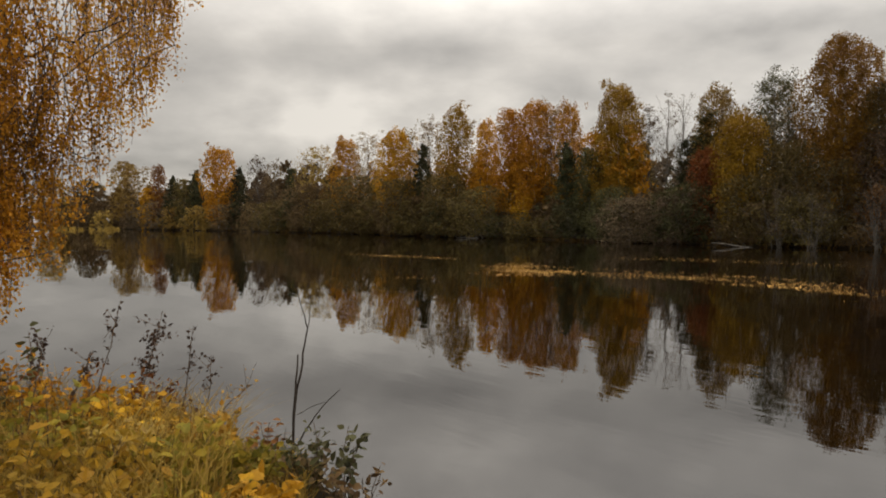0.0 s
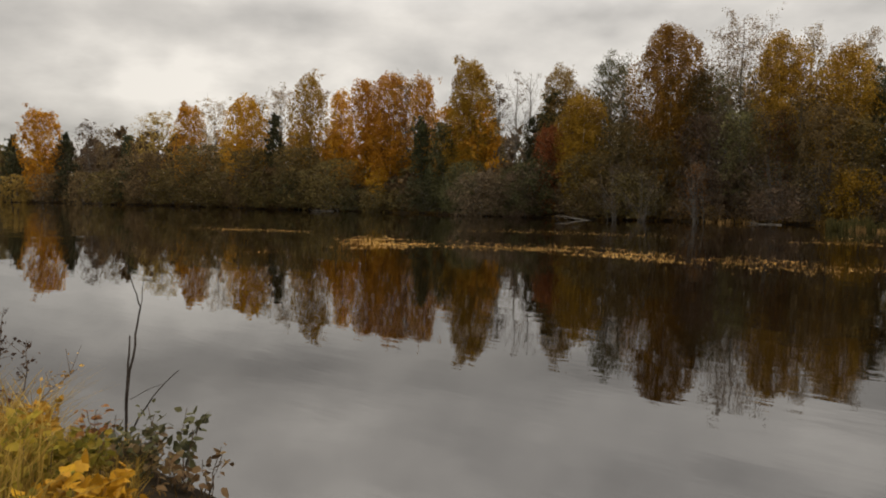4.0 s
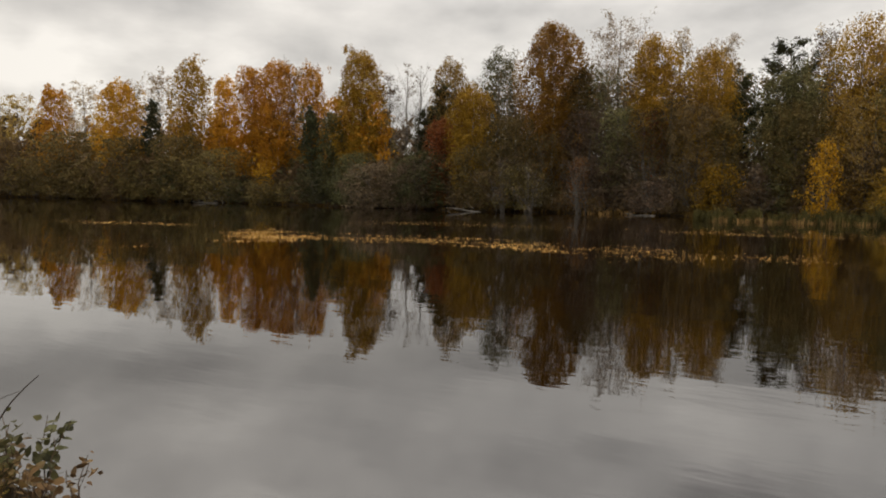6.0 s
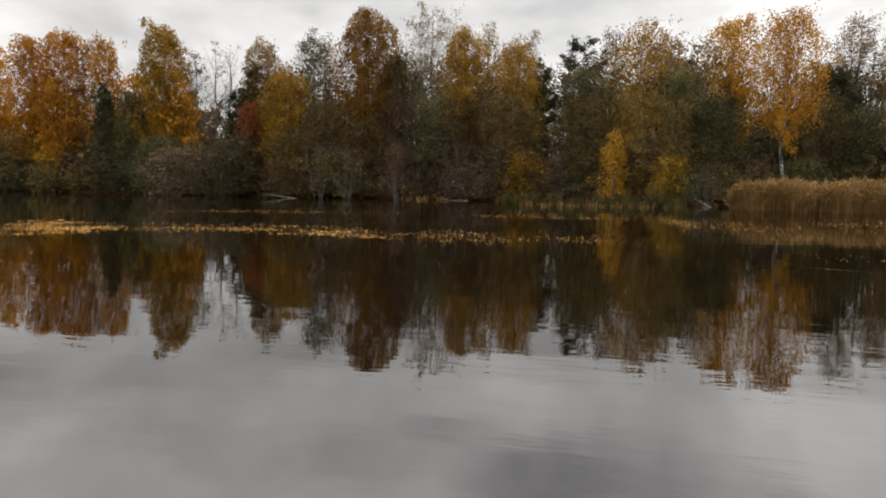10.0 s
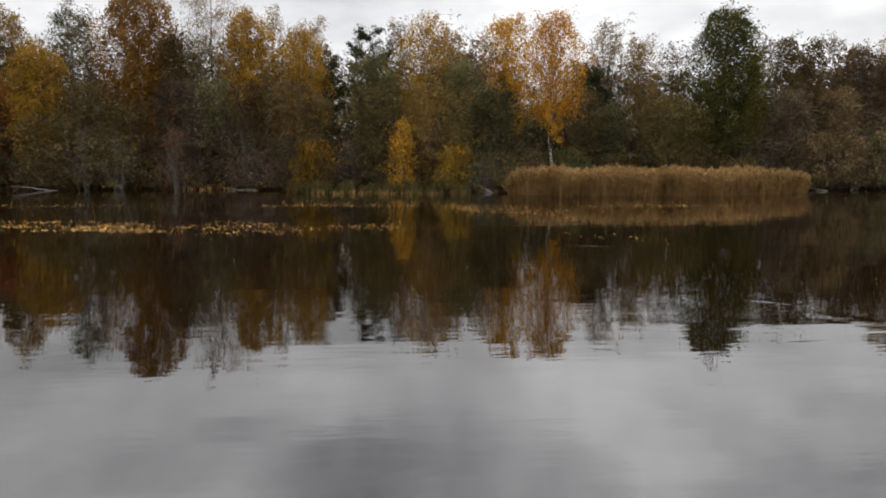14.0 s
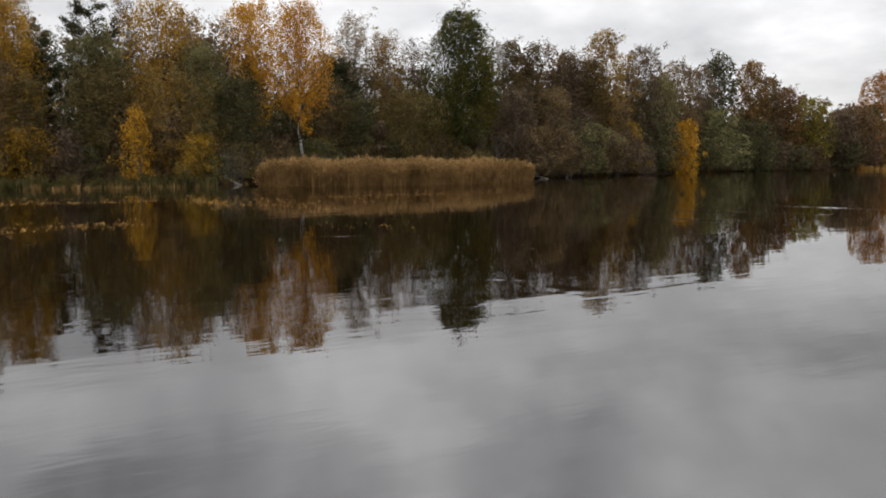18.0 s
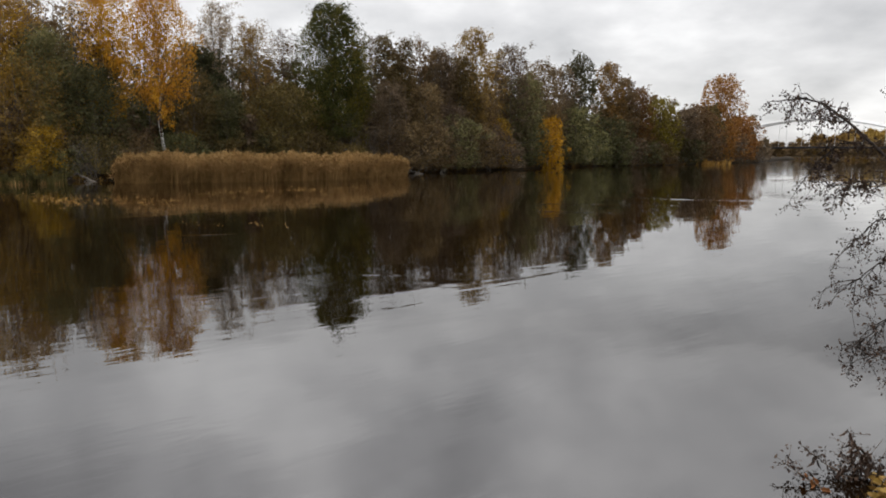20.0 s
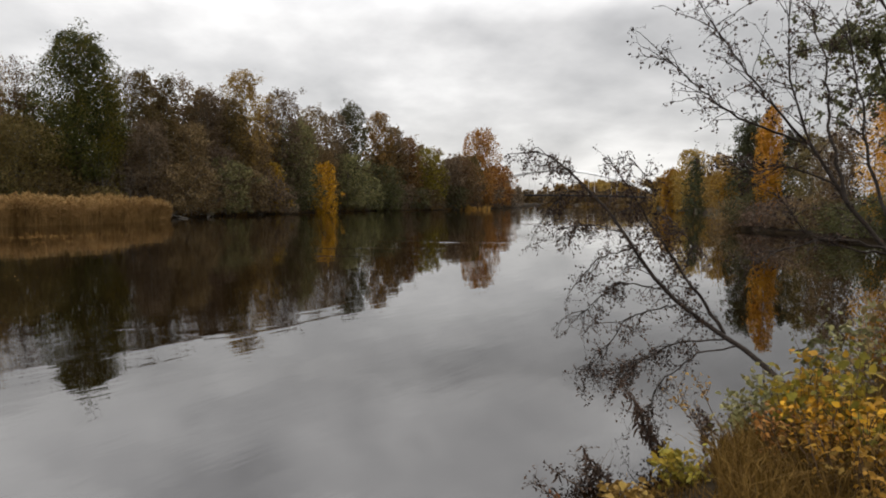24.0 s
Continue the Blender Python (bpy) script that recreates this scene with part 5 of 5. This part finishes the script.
herb("bramble_shrub", polar(-11.6, 4.9, ground_height(-11.6, 4.9) - 0.1), 0.42, 0.5, OLIVEBROWN, "low brown-leaved bramble under a dead sapling", 12, 120, 0.06)
herb("bramble_shrub", polar(-13.8, 5.3, ground_height(-13.8, 5.3) - 0.05), 0.50, 0.32, RUST, "small withered rust-leaved plant by a dead sapling", 8, 90, 0.05)
herb("yellow_herb", polar(-17.0, 3.9, ground_height(-17.0, 3.9) - 0.05), 0.30, 0.7, YELLOWGOLD, "low herb with broad yellow leaves in bank grass", 9, 70, 0.10)
herb("willow_sprig", polar(-31.6, 6.2, 0.45), 1.15, 0.5, GREYGREEN, "upright willow sprig with grey-green leaves", 7, 120, 0.065)
weed(0, (-29, 5.8, -0.28), (-26.0, 5.6, -0.105), "tall dead weed stalk leaning over the bank", 40, leaf=14)
weed(0, (-26.5, 5.8, -0.27), (-23.0, 5.6, -0.122), "tall dead weed with a dark brown plume", 90, leaf=26)
weed(0, (-25.8, 5.6, -0.28), (-23.6, 5.5, -0.15), "dead weed with a dark brown plume", 60, leaf=20)
weed(0, (-22.0, 5.8, -0.29), (-20.7, 5.7, -0.145), "thin dead weed with a small dark head", 30)
weed(0, (-21.0, 5.8, -0.30), (-19.4, 5.7, -0.19), "thin dead weed with a small dark head", 30)
weed(0, (-20.0, 5.6, -0.30), (-16.2, 5.5, -0.235), "bent dead weed stalk", 24, mat=STRAW)
weed(0, (-30.5, 5.4, -0.27), (-28.0, 5.4, -0.17), "dead weed stalk with rust leaves", 40, leaf=24)
weed(0, (-32.5, 5.4, -0.26), (-31.2, 5.4, -0.15), "dead weed stalk with rust leaves", 40, leaf=20)


def dead_twig():
    rng = fresh()
    D = 5.6
    foot = seen(0, -13.1, D, -0.36)
    t = thing("dead_sapling", foot, "bare dark dead sapling standing at the water's edge", "sapling")
    P = lambda az, s: seen(0, az, D, s) - foot
    main = curve_through(rng, [(0, 0, -0.1), P(-12.75, -0.27), P(-12.1, -0.20), P(-11.6, -0.156)], 0.013, 0.006, 12, 0.004)
    v, f = tubes([main], 7)
    part("stem", mesh_of("stem", v, f, True), DARK_BARK, t)
    twigs = [curve_through(rng, [P(-12.9, -0.30), P(-12.6, -0.24), P(-12.45, -0.195)], 0.011, 0.006, 8, 0.003),
             curve_through(rng, [P(-11.6, -0.156), P(-12.1, -0.125), P(-12.65, -0.090)], 0.006, 0.002, 8, 0.003),
             curve_through(rng, [P(-11.6, -0.156), P(-11.4, -0.135), P(-11.25, -0.115)], 0.004, 0.0015, 6, 0.002),
             curve_through(rng, [P(-13.0, -0.345), P(-11.6, -0.30), P(-10.3, -0.27), P(-8.92, -0.25)], 0.009, 0.003, 9, 0.005),
             curve_through(rng, [P(-12.6, -0.285), P(-11.2, -0.272), P(-10.2, -0.268)], 0.003, 0.002, 6, 0.003)]
    for tw in twigs:
        v, f = tubes([tw], 6)
        part("twig", mesh_of("twig", v, f, True), DARK_BARK, t)


dead_twig()


def alder(name, foot, stems, label, twigs, leaves, size, mat, droop, reach, r0, seed):
    """A waterside alder: stems and limbs through places, short twigs along them, small hanging leaves and cones."""
    rng = fresh(seed)
    t = thing(name, foot, label, "tree")
    polys = [curve_through(rng, [np.array(p) - foot for p in s], r0 * k, 0.004, 18, 0.010) for s, k in stems]
    for c in polys:
        v, f = tubes([c], 8)
        part("stem", mesh_of("stem", v, f, True), DARK_BARK, t)
    length = np.array([np.linalg.norm(np.diff(c[0], axis=0), axis=1).sum() for c in polys])
    br, pts, cones = [], [], []
    for _ in range(twigs):
        c = polys[rng.choice(len(polys), p=length / length.sum())]
        u = rng.uniform(0.25, 1.0)
        p = point_on(c, u)
        d = point_on(c, min(1, u + 0.08)) - point_on(c, max(0, u - 0.08))
        d /= np.linalg.norm(d) + 1e-9
        L = reach * rng.uniform(0.3, 1.0)
        e = p + (d * 0.7 + rng.normal(0, 1, 3) * np.array([0.5, 0.5, 0.35])) * L
        g = np.array([0, 0, -droop * L])
        b = curve_through(rng, [p, (p + e) / 2 + np.array([0, 0, 0.05 * L]), e + g * 0.6, e + g], 0.005, 0.0015, 8, 0.006)
        br.append(b)
        for _ in range(4):
            q = point_on(b, rng.uniform(0.3, 1))
            h = q + rng.normal(0, 0.07, 3) + np.array([0, 0, -0.06 * droop])
            br.append((np.array([q, (q + h) / 2 + rng.normal(0, 0.008, 3), h]), np.array([0.002, 0.0016, 0.0012])))
            n = max(1, leaves // (twigs * 4))
            pts.append(q + (h - q) * rng.uniform(0.2, 1.2, (n, 1)) + rng.normal(0, 0.02, (n, 3)))
            cones.append(h + rng.normal(0, 0.01, (2, 3)))
    v, f = tubes(br, 4)
    tagged(part("twigwork", mesh_of("twigwork", v, f), DARK_BARK, t), kind="stuff")
    v, f = leaf_quads(rng, np.concatenate(pts), size, 0.34, 0.9, True)
    tagged(part("foliage", mesh_of("foliage", v, f), mat, t), kind="stuff")
    v, f = leaf_quads(rng, np.concatenate(cones), size * 0.65, 0.45, 1.0, True)
    tagged(part("conework", mesh_of("conework", v, f), SEED, t, "small dark hanging cones"), kind="stuff")


S = lambda az, d, s: seen(104, az, d, s)
FOOT1 = np.array(polar(134.0, 6.3, 0.5))
alder("leaning_alder", FOOT1, [([FOOT1, S(131.7, 6.34, -0.215), S(128.4, 6.40, -0.181), S(124.2, 6.47, -0.134), S(120.9, 6.53, -0.051), S(118.5, 6.67, 0.006), S(115.7, 6.73, 0.055), S(113.7, 6.80, 0.075), S(112.3, 6.86, 0.070)], 1.0),
                               ([S(128.8, 6.40, -0.182), S(126.6, 6.34, -0.127), S(124.1, 6.20, -0.065), S(121.7, 6.14, -0.001), S(119.2, 6.07, 0.068)], 0.62),
                               ([S(129.1, 6.40, -0.188), S(125.0, 6.34, -0.201), S(122.0, 6.20, -0.237), S(120.2, 6.14, -0.252)], 0.3),
                               ([S(129.7, 6.34, -0.197), S(126.6, 6.27, -0.217), S(123.8, 6.20, -0.263), S(123.2, 6.14, -0.298)], 0.3),
                               ([S(125.1, 6.53, -0.145), S(121.2, 6.47, -0.168), S(118.1, 6.34, -0.250)], 0.28),
                               ([S(123.8, 6.53, -0.122), S(120.1, 6.67, -0.117), S(117.4, 6.80, -0.170)], 0.28),
                               ([S(121.4, 6.60, -0.067), S(118.7, 6.73, -0.081), S(117.1, 6.93, -0.120)], 0.24),
                               ([S(120.5, 6.67, -0.043), S(117.7, 6.53, -0.034), S(115.1, 6.47, -0.041)], 0.24),
                               ([S(121.7, 6.14, -0.005), S(123.0, 6.07, 0.023), S(121.2, 6.01, 0.055)], 0.2),
                               ([S(118.5, 6.73, 0.006), S(116.2, 6.80, 0.018), S(114.6, 6.93, -0.011)], 0.2),
                               ([S(125.5, 6.20, -0.096), S(126.2, 6.07, -0.056), S(124.0, 5.94, -0.017)], 0.22)],
      "slender dark alder leaning low over the water", 260, 7200, 0.024, SEED, 0.6, 0.24, 0.028, 11)
FOOT2 = np.array(polar(143, 8.0, 0.5))
alder("bank_alder", FOOT2, [([FOOT2, S(141.7, 7.9, -0.106), S(137.8, 7.8, -0.025), S(135.9, 7.7, 0.025), S(134.3, 7.7, 0.072), S(133.2, 7.6, 0.117), S(132.3, 7.5, 0.180), S(132.2, 7.4, 0.282)], 1.0),
                            ([S(134.3, 7.7, 0.074), S(131.5, 7.3, 0.129), S(128.9, 7.2, 0.192), S(125.8, 7.0, 0.279)], 0.5),
                            ([S(134.0, 7.7, 0.080), S(129.1, 7.4, 0.114), S(126.1, 7.2, 0.160), S(123.9, 7.1, 0.195)], 0.45),
                            ([S(135.9, 7.7, 0.025), S(132.8, 7.5, 0.054), S(130.1, 7.3, 0.039), S(128.5, 7.2, 0.055)], 0.35),
                            ([S(139.3, 7.8, -0.060), S(136.8, 7.6, -0.055), S(133.8, 7.5, -0.037), S(131.9, 7.3, 0.024)], 0.4),
                            ([S(136.6, 7.7, 0.003), S(135.3, 7.8, 0.097), S(134.9, 7.8, 0.177), S(133.4, 7.9, 0.258)], 0.6),
                            ([S(141.0, 7.9, -0.093), S(137.9, 8.0, 0.046), S(136.9, 8.0, 0.153), S(135.9, 8.1, 0.245)], 0.7),
                            ([S(139.2, 7.6, -0.053), S(136.1, 7.5, -0.041), S(132.7, 7.3, -0.059), S(130.4, 7.2, -0.084)], 0.4)],
      "dark many-stemmed alder with thin rising branches on the bank", 230, 1700, 0.034, SEED, 0.05, 0.48, 0.030, 12)
FOOT3 = np.array(polar(144, 11.0, 0.5))
alder("leafy_alder", FOOT3, [([FOOT3, S(140.5, 10.6, 0.1), S(139.5, 10.4, 0.22), S(138.5, 10.2, 0.36)], 1.0), ([FOOT3, S(139.8, 10.4, 0.12), S(137.6, 10.0, 0.20), S(135.6, 9.8, 0.21)], 0.7),
                             ([S(139.8, 10.4, 0.2), S(137.8, 10.0, 0.26), S(136.0, 9.8, 0.30)], 0.5), ([S(140.0, 10.4, 0.12), S(138.2, 10.0, 0.14), S(136.4, 9.8, 0.13)], 0.5)],
      "leafy grey-green alder on the bank", 150, 7200, 0.048, ALDERLEAF, 0.1, 0.75, 0.05, 13)

for az, d, H, W, m, s in ((133.4, 5.7, 0.66, 0.8, FRESH, 0.08), (135.6, 5.7, 0.74, 0.9, HERB, 0.075), (131.4, 6.1, 0.66, 0.7, SAGE, 0.08), (137.5, 5.4, 0.78, 1.0, FRESH, 0.085), (134.4, 5.2, 0.56, 0.7, YELLOWGOLD, 0.06),
                          (134.8, 4.9, 0.44, 0.8, OCHRE, 0.05), (132.4, 5.2, 0.42, 0.6, RUSTORANGE, 0.045), (136.8, 4.7, 0.50, 0.9, OCHREGOLD, 0.05), (124.6, 4.9, 0.22, 0.4, FRESH, 0.06), (121.0, 4.5, 0.14, 0.40, OCHRE, 0.06),
                          (129.6, 6.1, 0.46, 0.6, SAGE, 0.07), (139.5, 6.4, 1.1, 1.1, OLIVE, 0.075), (136.0, 7.4, 1.0, 1.1, GREYGREEN, 0.08), (138.0, 7.4, 1.0, 1.2, SAGE, 0.08)):
    herb("bank_herb", polar(az, d, ground_height(az, d)), H, W, m, f"leafy herb with {WORDS[m.name]} leaves in the bank grass", 20, 290, s * 0.8)
for k in range(4):
    weed(104, (126.4 - 0.35 * k, 5.55, -0.42), (121.0 + 0.55 * k, 5.65, -0.268 - 0.018 * k), "dead dock stalk hung with dark brown seeds", 90 - 12 * k, size=0.022, leaf=6, drape=34)
for k, (az, s) in enumerate(((117.8, -0.365), (118.5, -0.385), (119.3, -0.40), (117.0, -0.40))):
    weed(104, (120.3 + 0.5 * k, 5.1, -0.45), (az, 5.15, s), "dead weed with a drooping dark head", 60, size=0.022, drape=22)
weed(104, (119.8, 5.0, -0.45), (115.0, 5.1, -0.405), "bent dead weed stalk", 60, size=0.028, drape=14)
weed(104, (118.5, 4.8, -0.46), (113.6, 4.9, -0.43), "bent dead weed stalk with rust leaves", 40, size=0.028, leaf=14)
weed(104, (129.5, 6.2, -0.33), (126.5, 6.2, -0.24), "thin straw grass stalk over the water", 20, mat=STRAW)
weed(104, (128.5, 6.2, -0.34), (124.2, 6.2, -0.27), "thin straw grass stalk over the water", 20, mat=STRAW)
weed(104, (129.0, 6.0, -0.36), (125.2, 6.0, -0.255), "thin straw grass stalk over the water", 20, mat=STRAW)
weed(104, (129.8, 6.0, -0.37), (127.0, 6.0, -0.29), "small dark twiggy weed on the bank", 90, drape=10)
weed(104, (128.4, 5.8, -0.39), (127.4, 5.8, -0.31), "small dark twiggy weed on the bank", 90, drape=10)
